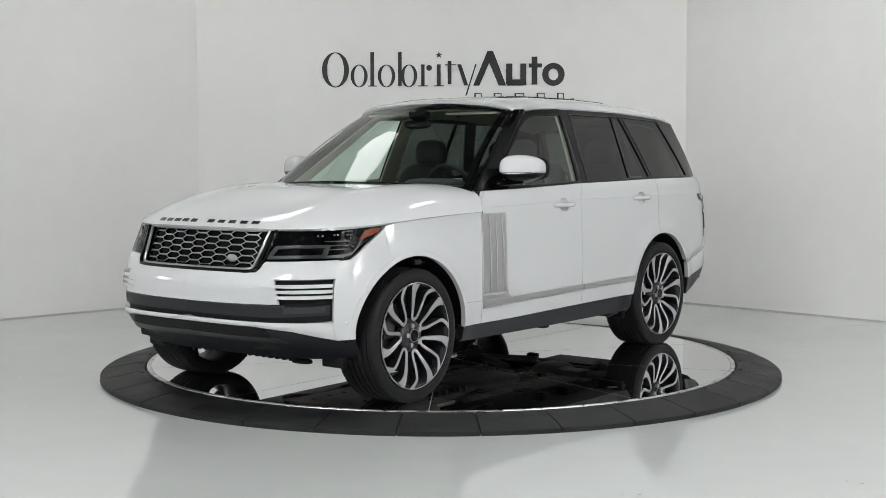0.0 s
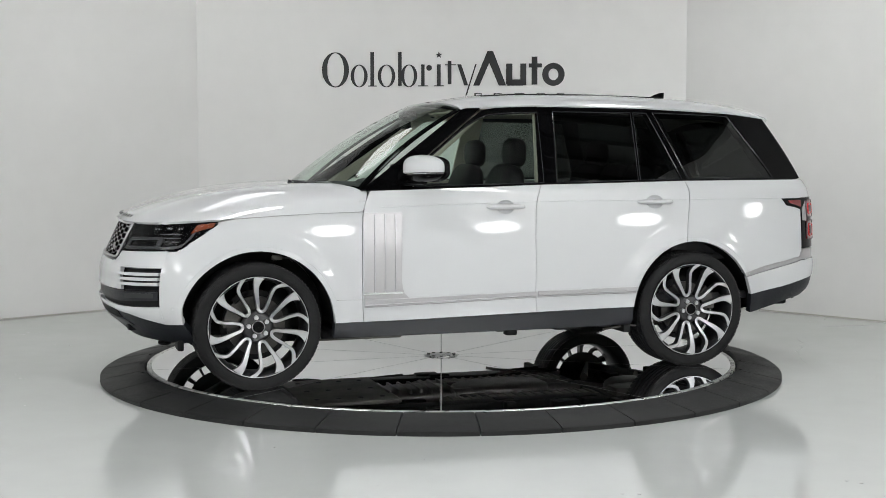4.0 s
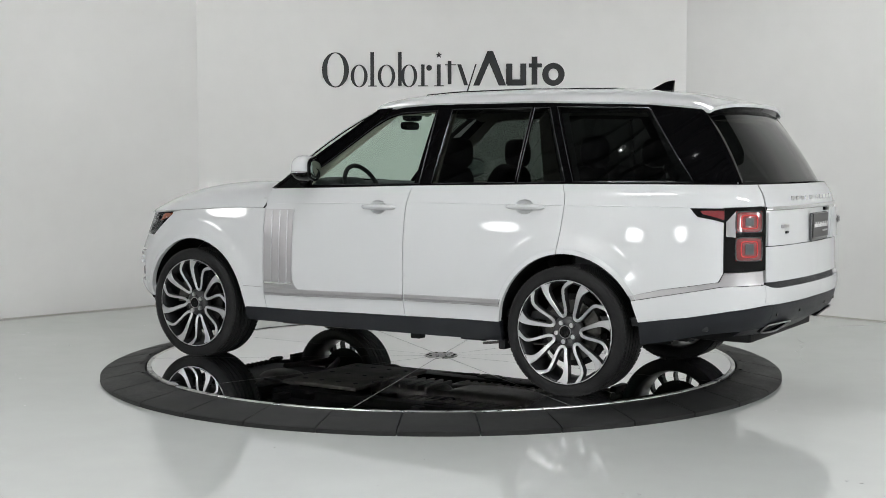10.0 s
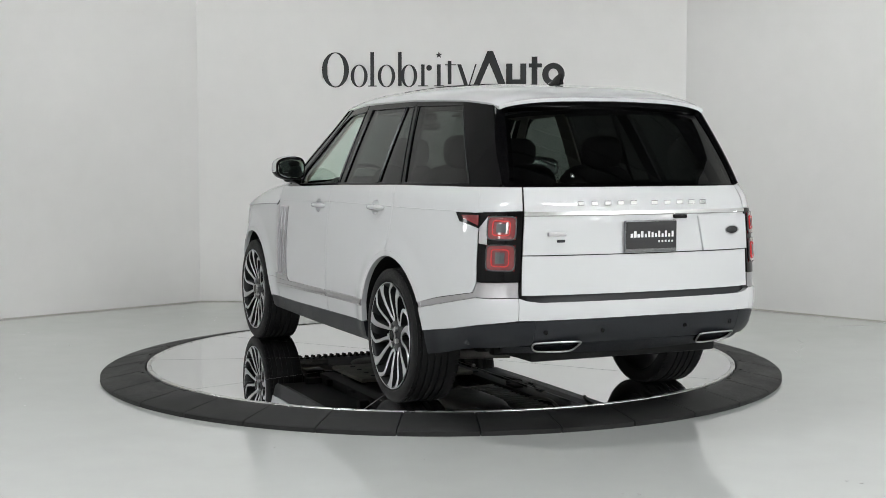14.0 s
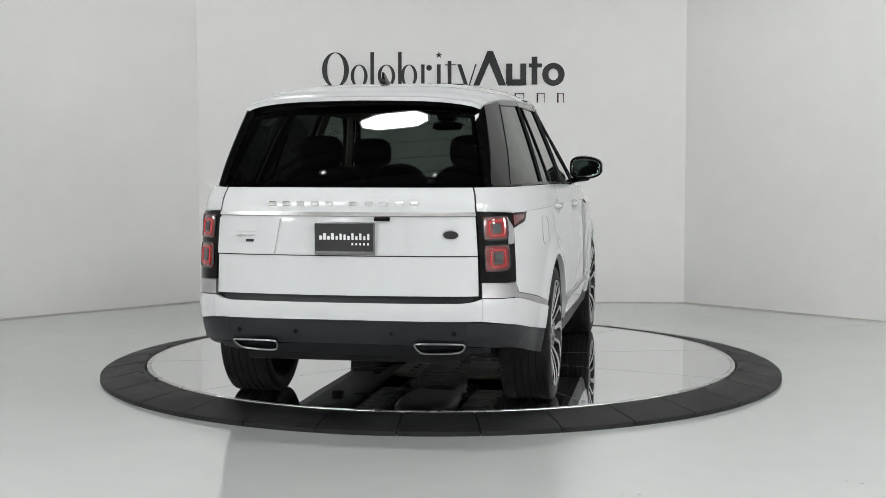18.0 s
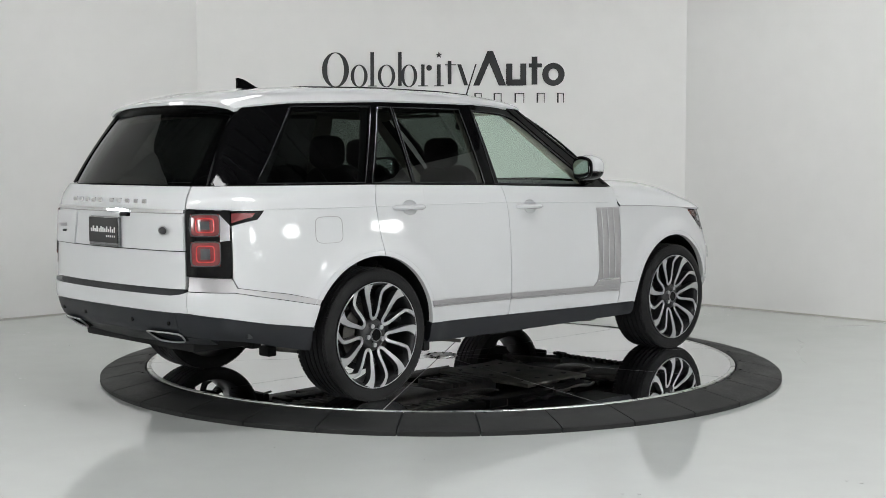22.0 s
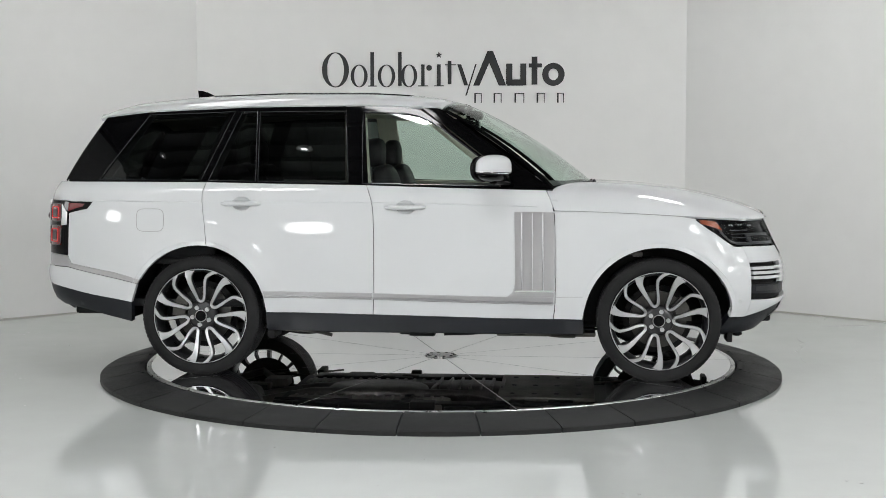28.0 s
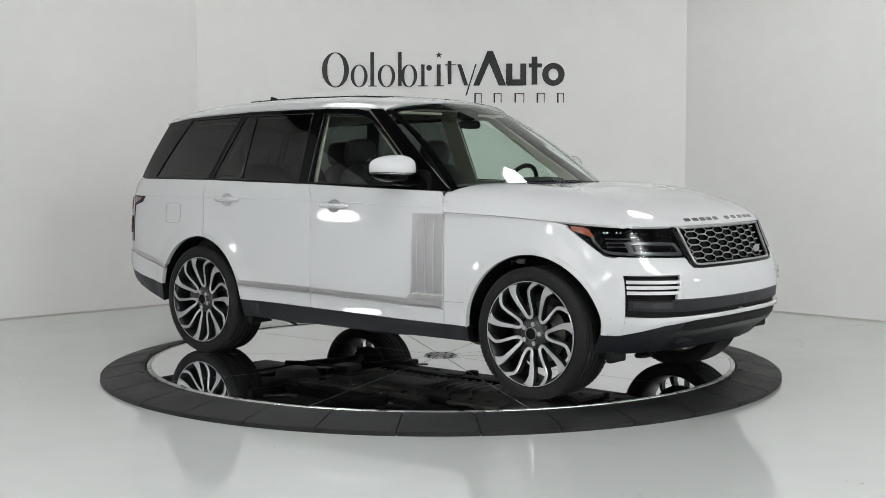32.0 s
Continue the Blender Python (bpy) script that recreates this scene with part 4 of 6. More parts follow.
    for f in np.linspace(0, 1, 9):
        x = -1.57 - 0.16 * f
        top = 1.826 + 0.052 * math.sin(min(1, f * 1.05) * math.pi / 2) ** 1.3
        wd = 0.028 - 0.012 * f
        sec.append([bm.verts.new(v) for v in ((x, wd, 1.815), (x - 0.004, wd * 0.55, (1.815 + top) / 2), (x - 0.01, 0.003, top), (x - 0.01, -0.003, top), (x - 0.004, -wd * 0.55, (1.815 + top) / 2), (x, -wd, 1.815))])
    for a, b in zip(sec, sec[1:]):
        for k in range(5):
            bm.faces.new((a[k], b[k], b[k + 1], a[k + 1]))
    bm.faces.new(sec[0])
    bm.faces.new(sec[-1][::-1])
    bmesh.ops.recalc_face_normals(bm, faces=bm.faces)
    part("aerial_fin", bm, M_BLACK, car, "black shark-fin aerial")


def blob(cx, cy, cz, rx, ry, rz, px=2.6, n=24, m=14, cut=None):
    """A rounded box: a superellipsoid."""
    bm = bmesh.new()
    e = 2 / px
    f = lambda c: math.copysign(abs(c) ** e, c)
    rows = []
    for i in range(m + 1):
        b = -math.pi / 2 + math.pi * i / m
        rows.append([bm.verts.new((cx + rx * f(math.cos(b)) * f(math.cos(2 * math.pi * k / n)), cy + ry * f(math.cos(b)) * f(math.sin(2 * math.pi * k / n)), cz + rz * f(math.sin(b)))) for k in range(n)])
    for a, b in zip(rows, rows[1:]):
        for k in range(n):
            bm.faces.new((a[k], a[(k + 1) % n], b[(k + 1) % n], b[k]))
    bmesh.ops.remove_doubles(bm, verts=bm.verts, dist=1e-5)
    bmesh.ops.recalc_face_normals(bm, faces=bm.faces)
    return bm


def door_mirror(car, side):
    # shell: flat at the back, round at the front
    m = Matrix.Translation((0.425, side * 0.988, 1.328)) @ Matrix.Diagonal((1, side, 1, 1))
    sweep = lambda y: -0.048 * y / 0.12

    def shape(bm):
        for v in bm.verts:
            x, y, z = v.co
            if x < 0:
                v.co.x = x * 0.8
            v.co.z = z * (1 - 0.2 * max(0, y) / 0.12)
            v.co.x += sweep(y)
        bmesh.ops.transform(bm, matrix=m, verts=bm.verts)
        if side < 0:
            bmesh.ops.reverse_faces(bm, faces=bm.faces)
        return bm

    def cap(lo, hi, grow):
        bm = blob(0, 0, 0, 0.095 * grow, 0.122 * grow, 0.086, 2.9, n=32, m=24)
        for v in bm.verts:
            v.co.z = min(hi, max(lo, v.co.z))
        bmesh.ops.remove_doubles(bm, verts=bm.verts, dist=1e-5)
        return shape(bm)

    shell = part("mirror_shell", cap(-0.026, 0.1, 1.0), M_PAINT, car)
    part("mirror_chrome", cap(-0.034, -0.024, 1.012), M_CHROME, shell, "chrome mirror insert")
    part("mirror_base", cap(-0.09, -0.0345, 0.995), M_BLACK, shell, "gloss black lower mirror casing")
    for name, x0, ry, rz, mt, lab in (("mirror_rim", -0.072, 0.12, 0.082, M_BLACK, ""), ("mirror_glass", -0.088, 0.105, 0.067, M_SCREEN, "mirror glass")):
        bm = blob(x0, 0, -0.002, 0.016 if mt is M_BLACK else 0.006, ry, rz, 3.4)
        for v in bm.verts:
            v.co.z *= 1 - 0.2 * max(0, v.co.y) / 0.12
            v.co.x += sweep(v.co.y)
        bmesh.ops.transform(bm, matrix=m, verts=bm.verts)
        if side < 0:
            bmesh.ops.reverse_faces(bm, faces=bm.faces)
        part(name, bm, mt, shell, lab)
    part("mirror_arm", tube([(0.43, side * 0.99, 1.25), (0.46, side * 0.95, 1.245), (0.50, side * 0.90, 1.238), (0.53, side * 0.86, 1.228)], 0.034, 12, flat=0.6), M_BLACK, shell)


def front_end(car):
    # bumper skin
    for side in (1, -1):
        panel("bumper_upper", [(0, 0.603), (s_front(0.3), 0.603), (s_front(0.6), 0.606)], [(0, 0.742), (s_front(0.3), 0.742), (s_front(0.6), 0.742)], M_PAINT, car, side, depth=0.03, dense=0.03)
        panel("bumper_brow", [(0, 0.742), (s_front(0.47), 0.742), (s_front(0.6), 0.742), (s_front(0.74), 0.742), (s_x(2.035), 0.742)], [(0, 0.774), (s_front(0.46), 0.776), (s_front(0.50), 0.80), (s_front(0.53), 0.832), (s_x(2.035), 0.842)], M_PAINT, car, side, depth=0.03, dense=0.02)
        a = arch(HUB_X, HUB_X + 0.467, 1.649)
        # corner: from the slats back to the wheel arch
        panel("bumper_corner", [(s_x(2.035), 0.402), (s_x(1.95), 0.404), (s_x(1.9305), 0.404)] + xz(*a[1:]), [(s_x(2.035), 0.836), (s_x(1.97), 0.842), (s_x(1.86), 0.92), (s_x(1.706), 1.01)], M_PAINT, car, side, off=-0.0008, depth=0.03, dense=0.03)
        panel("bumper_lip", [(0, 0.486), (s_front(0.5), 0.481), (s_front(0.7), 0.46), (s_x(2.036), 0.404)], [(0, 0.512), (s_front(0.5), 0.508), (s_x(2.036), 0.506)], M_PAINT, car, side, depth=0.03, dense=0.04, bulge=0.006)
        # intake band and slatted duct
        panel("intake_band", [(0, 0.51), (s_front(0.5), 0.506), (s_x(2.037), 0.508)], [(0, 0.602), (s_front(0.6), 0.602), (s_x(2.037), 0.61)], M_UNDER, car, side, off=-0.03, depth=0.02, label="black intake recess")
        panel("intake_bar", [(0, 0.535), (s_front(0.6), 0.533), (s_x(2.05), 0.548)], [(0, 0.594), (s_front(0.6), 0.592), (s_x(2.05), 0.60)], M_DARK, car, side, off=-0.012, depth=0.02, rows=5)
        panel("duct_back", [(s_front(0.60), 0.60), (s_x(2.037), 0.605)], [(s_front(0.60), 0.742), (s_x(2.037), 0.742)], M_UNDER, car, side, off=-0.04, depth=0.0)
        for k, z in enumerate((0.706, 0.676, 0.646)):
            a = 0.49 + 0.012 * k
            panel("duct_slat", [(s_front(a), z - 0.002), (s_front(0.6), z - 0.009), (s_front(0.70), z - 0.0105), (s_x(2.045), z - 0.0085)], [(s_front(a), z + 0.001), (s_front(0.6), z + 0.006), (s_front(0.70), z + 0.0085), (s_x(2.045), z + 0.0105)], M_PAINT, car, side, off=0.008, depth=0.034, rows=5, dense=0.025, label="white duct slat")
        panel("fog_lamp", [(s_front(0.66), 0.556), (s_x(2.075), 0.562)], [(s_front(0.66), 0.586), (s_x(2.075), 0.59)], M_SKID, car, side, off=-0.01, depth=0.02, rows=4, label="slim dark fog lamp")
        panel("intake_edge", [(0, 0.5935), (s_front(0.6), 0.5925), (s_front(0.66), 0.594)], [(0, 0.6), (s_front(0.6), 0.599), (s_front(0.66), 0.6)], M_SKID, car, side, off=-0.006, depth=0.02, rows=3)
        panel("bumper_lower_web", [(s_front(0.598), 0.606), (s_front(0.64), 0.607)], [(s_front(0.598), 0.742), (s_front(0.604), 0.742)], M_PAINT, car, side, depth=0.02, off=-0.002)
        # lower dark valance
        panel("front_valance", [(0, 0.302), (s_front(0.5), 0.298), (s_x(2.05), 0.286), (s_x(1.93), 0.284)], [(0, 0.483), (s_front(0.5), 0.478), (s_front(0.7), 0.457), (s_x(2.05), 0.402), (s_x(1.93), 0.402)], M_DARK, car, side, off=-0.01, depth=0.05, label="dark grey lower valance")
        panel("skid_insert", [(0, 0.398), (s_front(0.5), 0.388), (s_front(0.66), 0.384)], [(0, 0.428), (s_front(0.5), 0.42), (s_front(0.6), 0.42)], M_SKID, car, side, off=-0.002, depth=0.015, rows=4, label="graphite skid insert")
        panel("valance_slot", [(0, 0.434), (s_front(0.45), 0.428), (s_front(0.58), 0.426)], [(0, 0.478), (s_front(0.45), 0.474), (s_front(0.55), 0.466)], M_UNDER, car, side, off=-0.004, depth=0.01, rows=4)
        headlight(car, side)
        bm = bmesh.new()
        q = skin(s_x(1.965), 0.50)
        cyl(bm, 0.009, 0.009, 0.006, Matrix.Translation((q[0], side * q[1], q[2])) @ pose(0, 0, 0, 90, 0, 0), 14)
        part("sensor", bm, M_PAINT, car)
    grille(car)


def headlight(car, side):
    lo = [(s_front(0.475), 0.80), (s_front(0.50), 0.832), (s_front(0.62), 0.838), (s_x(2.0), 0.846), (s_x(1.955), 0.858), (s_x(1.9), 0.91), (s_x(1.82), 0.955), (s_x(1.725), 0.992)]
    hi = [(s_front(0.53), 1.004), (s_front(0.62), 1.008), (s_x(2.0), 1.012), (s_x(1.9), 1.014), (s_x(1.725), 1.016)]
    pod = panel("headlight", lo, hi, M_POD, car, side, off=-0.02, depth=0.02, dense=0.02, label="dark headlight with grey light guides and amber marker")
    d = dict(side=side, depth=0.012, dense=0.02, rows=4)
    # amber marker, light guide rims, lens block
    panel("amber_marker", [(s_x(1.925), 0.945), (s_x(1.85), 0.965), (s_x(1.755), 0.985)], [(s_x(1.89), 0.996), (s_x(1.85), 1.003), (s_x(1.745), 1.009)], M_AMBER, pod, off=-0.008, label="amber marker lens", **d)
    guide = lambda lo2, hi2: panel("light_guide", lo2, hi2, M_LAMP_GREY, pod, off=-0.009, **d)
    guide([(s_x(2.01), 0.856), (s_x(1.965), 0.866), (s_x(1.905), 0.925)], [(s_x(1.985), 0.876), (s_x(1.95), 0.89), (s_x(1.88), 0.99)])
    guide([(s_x(2.12), 0.852), (s_x(2.01), 0.855)], [(s_x(2.12), 0.864), (s_x(1.99), 0.873)])
    guide([(s_front(0.52), 0.846), (s_front(0.66), 0.851), (s_x(2.11), 0.854)], [(s_front(0.525), 0.862), (s_front(0.66), 0.867), (s_x(2.11), 0.870)])
    guide([(s_front(0.55), 0.900), (s_front(0.66), 0.905), (s_x(2.11), 0.908)], [(s_front(0.56), 0.916), (s_front(0.66), 0.921), (s_x(2.11), 0.924)])
    guide([(s_front(0.52), 0.850), (s_front(0.545), 0.850)], [(s_front(0.555), 0.912), (s_front(0.58), 0.912)])
    guide([(s_x(2.13), 0.856), (s_x(2.105), 0.856)], [(s_x(2.12), 0.921), (s_x(2.095), 0.921)])
    for sa, sb, z0, z1 in ((s_x(2.175), s_x(2.13), 0.955, 0.985), (s_x(2.105), s_x(2.055), 0.958, 0.99), (s_x(2.03), s_x(1.98), 0.958, 0.99)):
        panel("lamp_lens", [(sa, z0), (sb, z0)], [(sa, z1), (sb, z1)], M_BLACK, pod, off=-0.012, **d)
        for f in (0.3, 0.7):
            q = skin(sa + (sb - sa) * f, (z0 + z1) / 2, -0.011)
            bm = bmesh.new()
            bmesh.ops.create_uvsphere(bm, u_segments=14, v_segments=8, radius=0.007, matrix=Matrix.Translation((q[0], side * q[1], q[2])))
            part("lamp_eye", bm, M_CHROME, pod, "clear projector eye")
    for k in range(3):
        z = 0.94 - 0.022 * k
        panel("lamp_rib", [(s_x(2.13), z), (s_x(1.99), z)], [(s_x(2.13), z + 0.004), (s_x(1.99), z + 0.004)], M_LAMP_GREY, pod, off=-0.011, **d)
    ob = panel("lamp_cover", lo, hi, M_G_LAMP, pod, side, off=0.0, depth=0.0, dense=0.03, label="clear lamp cover")
    ob.visible_shadow = False


def grille(car):
    P = skin_grid([(0, 0.778), (s_front(0.50), 0.780)], [(0, 1.004), (s_front(0.535), 1.004)], -0.045)
    Q = [[(x, -y, z) for x, y, z in col] for col in P[:0:-1]] + [list(c) for c in P]
    base = part("grille", sheet(Q, 0.0, toward=(1, 0, 0)), M_UNDER, car, "black grille with silver honeycomb mesh and bezel")
    # bezel

    def gx(y, z, off):
        q = skin(s_front(min(0.62, abs(y))), z, off)
        return (q[0], math.copysign(q[1], y) if y else 0.0, q[2])

    def half_w(z):
        return np.interp(z, [0.785, 1.0], [0.458, 0.50])

    rim = [(-half_w(0.995), 0.995)] + [(y, 0.9955) for y in np.linspace(-0.45, 0.45, 13)] + [(half_w(0.995), 0.995), (half_w(0.9), 0.9), (half_w(0.81), 0.81), (half_w(0.79) - 0.012, 0.792)]
    rim += [(y, 0.788) for y in np.linspace(0.40, -0.40, 13)] + [(-half_w(0.79) + 0.012, 0.792), (-half_w(0.81), 0.81), (-half_w(0.9), 0.9)]
    part("bezel", tube([gx(y, z, -0.004) for y, z in rim], 0.0085, 8, closed=True), M_SATIN, base, "satin silver bezel")
    rim2 = [(1.05 * y + (0.018 if y > 0 else -0.018) * (abs(y) > 0.4), 0.893 + (z - 0.893) * 1.13) for y, z in rim]
    part("surround", tube([gx(y, z, -0.012) for y, z in rim2], 0.016, 8, closed=True), M_BLACK, base, "gloss black surround")
    # honeycomb of long cells
    bm, walls = bmesh.new(), bmesh.new()
    ca, cb, ch = 0.0625, 0.037, 0.0375
    for col in range(-6, 7):
        for r in range(-1, 7):
            cy = col * (ca + cb) * 0.98
            cz = 0.803 + r * ch + (ch / 2 if col % 2 else 0)
            hexa = ((-ca, 0), (-cb, ch / 2), (cb, ch / 2), (ca, 0), (cb, -ch / 2), (-cb, -ch / 2))
            ring_o = [(cy + dy, cz + dz) for dy, dz in hexa]
            ring_i = [(cy + dy * 0.93, cz + dz * 0.78) for dy, dz in hexa]
            if abs(cy) + 0.5 * ca > half_w(min(0.99, max(0.79, cz))) or cz > 0.995 or cz < 0.79:
                continue
            fence = lambda y, z: (math.copysign(min(abs(y), half_w(min(0.99, max(0.79, z)))), y), min(0.995, max(0.788, z)))
            vo = [[bm.verts.new(gx(*fence(y, z), o)) for y, z in ring_o] for o in (-0.014, -0.03)]
            vi = [[bm.verts.new(gx(*fence(y, z), o)) for y, z in ring_i] for o in (-0.010, -0.03)]
            for k in range(6):
                j = (k + 1) % 6
                for mesh, quad in ((bm, (vo[0][k], vo[0][j], vi[0][j], vi[0][k])), (walls, (vi[0][k], vi[0][j], vi[1][j], vi[1][k]))):
                    if len({tuple(round(q, 5) for q in v.co) for v in quad}) == 4:
                        mesh.faces.new([walls.verts.new(v.co) for v in quad] if mesh is walls else quad)
    bmesh.ops.recalc_face_normals(bm, faces=bm.faces)
    part("cell_lining", walls, M_BLACK, base, "gloss black cell walls", smooth=False)
    part("honeycomb", bm, M_ALLOY, base, "silver honeycomb mesh", smooth=False)
    bm = bmesh.new()
    q = gx(0.30, 0.845, 0.0)
    bmesh.ops.create_uvsphere(bm, u_segments=20, v_segments=10, radius=1, matrix=Matrix.Translation(q) @ Matrix.Diagonal((0.006, 0.042, 0.022, 1)))
    part("badge", bm, M_SATIN, base, "plain oval badge")


def rear_end(car):
    # tailgate, upper and lower halves
    w = 0.682
    def both(bottom, top, off=0.0, **k):
        P = skin_grid(bottom, top, off, **k)
        return [list(c) for c in P] + [[(x, -y, z) for x, y, z in c] for c in P[-2::-1]]
    gate = part("tailgate", sheet(both([(s_rear(w), 0.905), (S_END, 0.905)], [(s_rear(w), 1.243), (S_END, 1.243)]), 0.03, toward=(-1, 0, 0)), M_PAINT, car, "white tailgate")
    part("lower_tailgate", sheet(both([(s_rear(w), 0.704), (S_END, 0.704)], [(s_rear(w), 0.900), (S_END, 0.900)], 0.0), 0.03, toward=(-1, 0, 0)), M_PAINT, car)
    part("gate_gap", sheet(both([(s_rear(0.70), 0.62), (S_END, 0.62)], [(s_rear(0.70), 1.10), (S_END, 1.10)], -0.03), 0.0, toward=(-1, 0, 0)), M_UNDER, car)
    # raised lower fields of the tailgate beside the plate recess
    for side in (1, -1):
        panel("gate_field", [(s_rear(w - 0.003), 0.906), (s_rear(0.36), 0.906)], [(s_rear(w - 0.003), 1.09), (s_rear(0.33), 1.09)], M_PAINT, gate, side, off=0.012, depth=0.013)
    part("tailgate_strip", sheet(both([(s_rear(w), 1.104), (S_END, 1.104)], [(s_rear(w), 1.122), (S_END, 1.122)], 0.009, rows=5), 0.012, toward=(-1, 0, 0)), M_CHROME, gate, "bright silver strip")
    # grey line put in for the dark shade beneath the strip
    part("strip_shadow_gap", sheet(both([(s_rear(w), 1.0985), (S_END, 1.0985)], [(s_rear(w), 1.1035), (S_END, 1.1035)], 0.003, rows=3), 0.006, toward=(-1, 0, 0)), M_SEAM, gate)
    q = skin(s_rear(0.2), 1.09, 0.006)
    part("rear_camera", box_bm(q[0] - 0.012, q[0] + 0.02, -0.245, -0.165, 1.078, 1.098, bevel=0.006), M_BLACK, gate, "small black rear camera")
    # mark: ten plain bars
    for y in (-0.32, -0.245, -0.17, -0.095, -0.02 - 0.0, 0.105, 0.185, 0.262, 0.34, 0.415):
        yy = -(y - 0.05)
        q = skin(s_rear(abs(yy)), 1.162, 0.002)
        bm = box_bm(q[0] - 0.006, q[0] + 0.002, yy - 0.019, yy + 0.019, 1.151, 1.173, bevel=0.002, segments=1)
        part("letter_bar", bm, M_CHROME, gate, smooth=False)
    # plate
    q = skin(s_rear(0.0), 0.99, 0.0)
    holder = part("plate_frame", box_bm(q[0] - 0.022, q[0] - 0.002, -0.172, 0.138, 0.908, 1.072, bevel=0.008), M_BADGE, gate, "grey metal plate frame")
    part("plate", box_bm(q[0] - 0.0255, q[0] - 0.02, -0.167, 0.133, 0.927, 1.066), M_PLATE, holder, "black show plate", smooth=False)
    for k in range(13):
        y0 = -0.148 + 0.0203 * k
        tall = (0.030, 0.018, 0.032, 0.018, 0.032, 0.02, 0.026)[k % 7]
        part("plate_bar", box_bm(q[0] - 0.0275, q[0] - 0.025, y0, y0 + (0.011 if k < 9 else 0.0145), 0.985, 0.985 + tall), M_MARK, holder, smooth=False)
    for k in range(5):
        part("plate_bar", box_bm(q[0] - 0.0275, q[0] - 0.025, -0.145 + 0.02 * k, -0.136 + 0.02 * k, 0.958, 0.969), M_MARK, holder, smooth=False)
    # badges
    q = skin(s_rear(0.55), 1.01, 0.015)
    bm = bmesh.new()
    bmesh.ops.create_uvsphere(bm, u_segments=20, v_segments=10, radius=1, matrix=Matrix.Translation((q[0], -0.55, 1.01)) @ Matrix.Diagonal((0.006, 0.04, 0.021, 1)))
    badge = part("badge", bm, M_PLATE, gate, "plain dark oval badge")
    part("badge_rim", tube([(q[0] - 0.004, -0.55 + 0.041 * math.cos(a), 1.01 + 0.022 * math.sin(a)) for a in np.linspace(0, 2 * math.pi, 28, endpoint=False)], 0.003, 6, closed=True), M_SATIN, badge, "silver rim")
    for z0, z1, y0, y1, mt in ((1.0, 1.02, 0.46, 0.56, M_SATIN), (0.968, 0.982, 0.468, 0.51, M_DARK)):
        q = skin(s_rear(0.5), 1.0, 0.0)
        part("badge_bar", box_bm(q[0] - 0.019, q[0] + 0.004, y0, y1, z0, z1, bevel=0.002), mt, gate)
    # bumper
    bump = part("rear_bumper", sheet(both([(s_rear(0.698), 0.577), (S_END, 0.582)], [(s_rear(0.698), 0.69), (s_rear(0.66), 0.676), (s_rear(0.6), 0.668), (S_END, 0.668)], 0.004), 0.05, toward=(-1, 0, 0)), M_PAINT, car, "white rear bumper")
    part("bumper_step", sheet(both([(s_rear(0.66), 0.66), (S_END, 0.66)], [(s_rear(0.66), 0.71), (S_END, 0.71)], -0.028), 0.0, toward=(-1, 0, 0)), M_DARK, bump)
    part("rear_cladding", sheet(both([(s_rear(0.618), 0.445), (S_END, 0.455)], [(s_rear(0.618), 0.573), (S_END, 0.578)]), 0.05, toward=(-1, 0, 0)), M_DARK, car, "dark grey rear cladding")
    part("rear_valance", sheet(both([(s_rear(0.74), 0.395), (s_rear(0.35), 0.385), (S_END, 0.375)], [(s_rear(0.74), 0.43), (s_rear(0.35), 0.442), (S_END, 0.452)], -0.012), 0.05, toward=(-1, 0, 0)), M_DARK, car, "dark lower rear valance")
    for y in (0.56, 0.25, -0.25, -0.56):
        bm = bmesh.new()
        q = skin(s_rear(abs(y)), 0.515, 0.001)
        cyl(bm, 0.011, 0.011, 0.006, Matrix.Translation((q[0], y, q[2])) @ pose(0, 0, 0, 0, 90, 0), 14)
        part("sensor", bm, M_BLACK, car)
    for side in (1, -1):
        taillight(car, side)
        # tailpipe finisher: a rounded frame leaning outward, black inside
        pts = [(0.60, 0.458), (0.48, 0.462), (0.38, 0.461), (0.362, 0.45), (0.372, 0.42), (0.395, 0.404), (0.48, 0.401), (0.56, 0.406), (0.592, 0.42), (0.608, 0.446)]
        loop = smooth_line(pts + [pts[0]], 48)[:-1]
        at = lambda y, z, back=0.0: (-2.612 + 1.3 * (0.462 - z) + 0.30 * max(0, y - 0.4) ** 1.2 + back, side * y, z)
        part("tailpipe", tube([at(y, z) for y, z in loop], 0.0048, 8, closed=True), M_SATIN, car, "chrome tailpipe finisher")
        mid = np.mean(loop, axis=0)
        rings = [[at(*(mid + (np.array(p) - mid) * k), b) for p in list(loop) + [loop[0]]] for k, b in ((0.99, 0.0), (0.94, 0.05), (0.9, 0.12), (0.02, 0.121))]
        part("tailpipe_inside", sheet(rings, 0.0, toward=(-1, 0, 0)), M_UNDER, car, "black inside of the tailpipe")


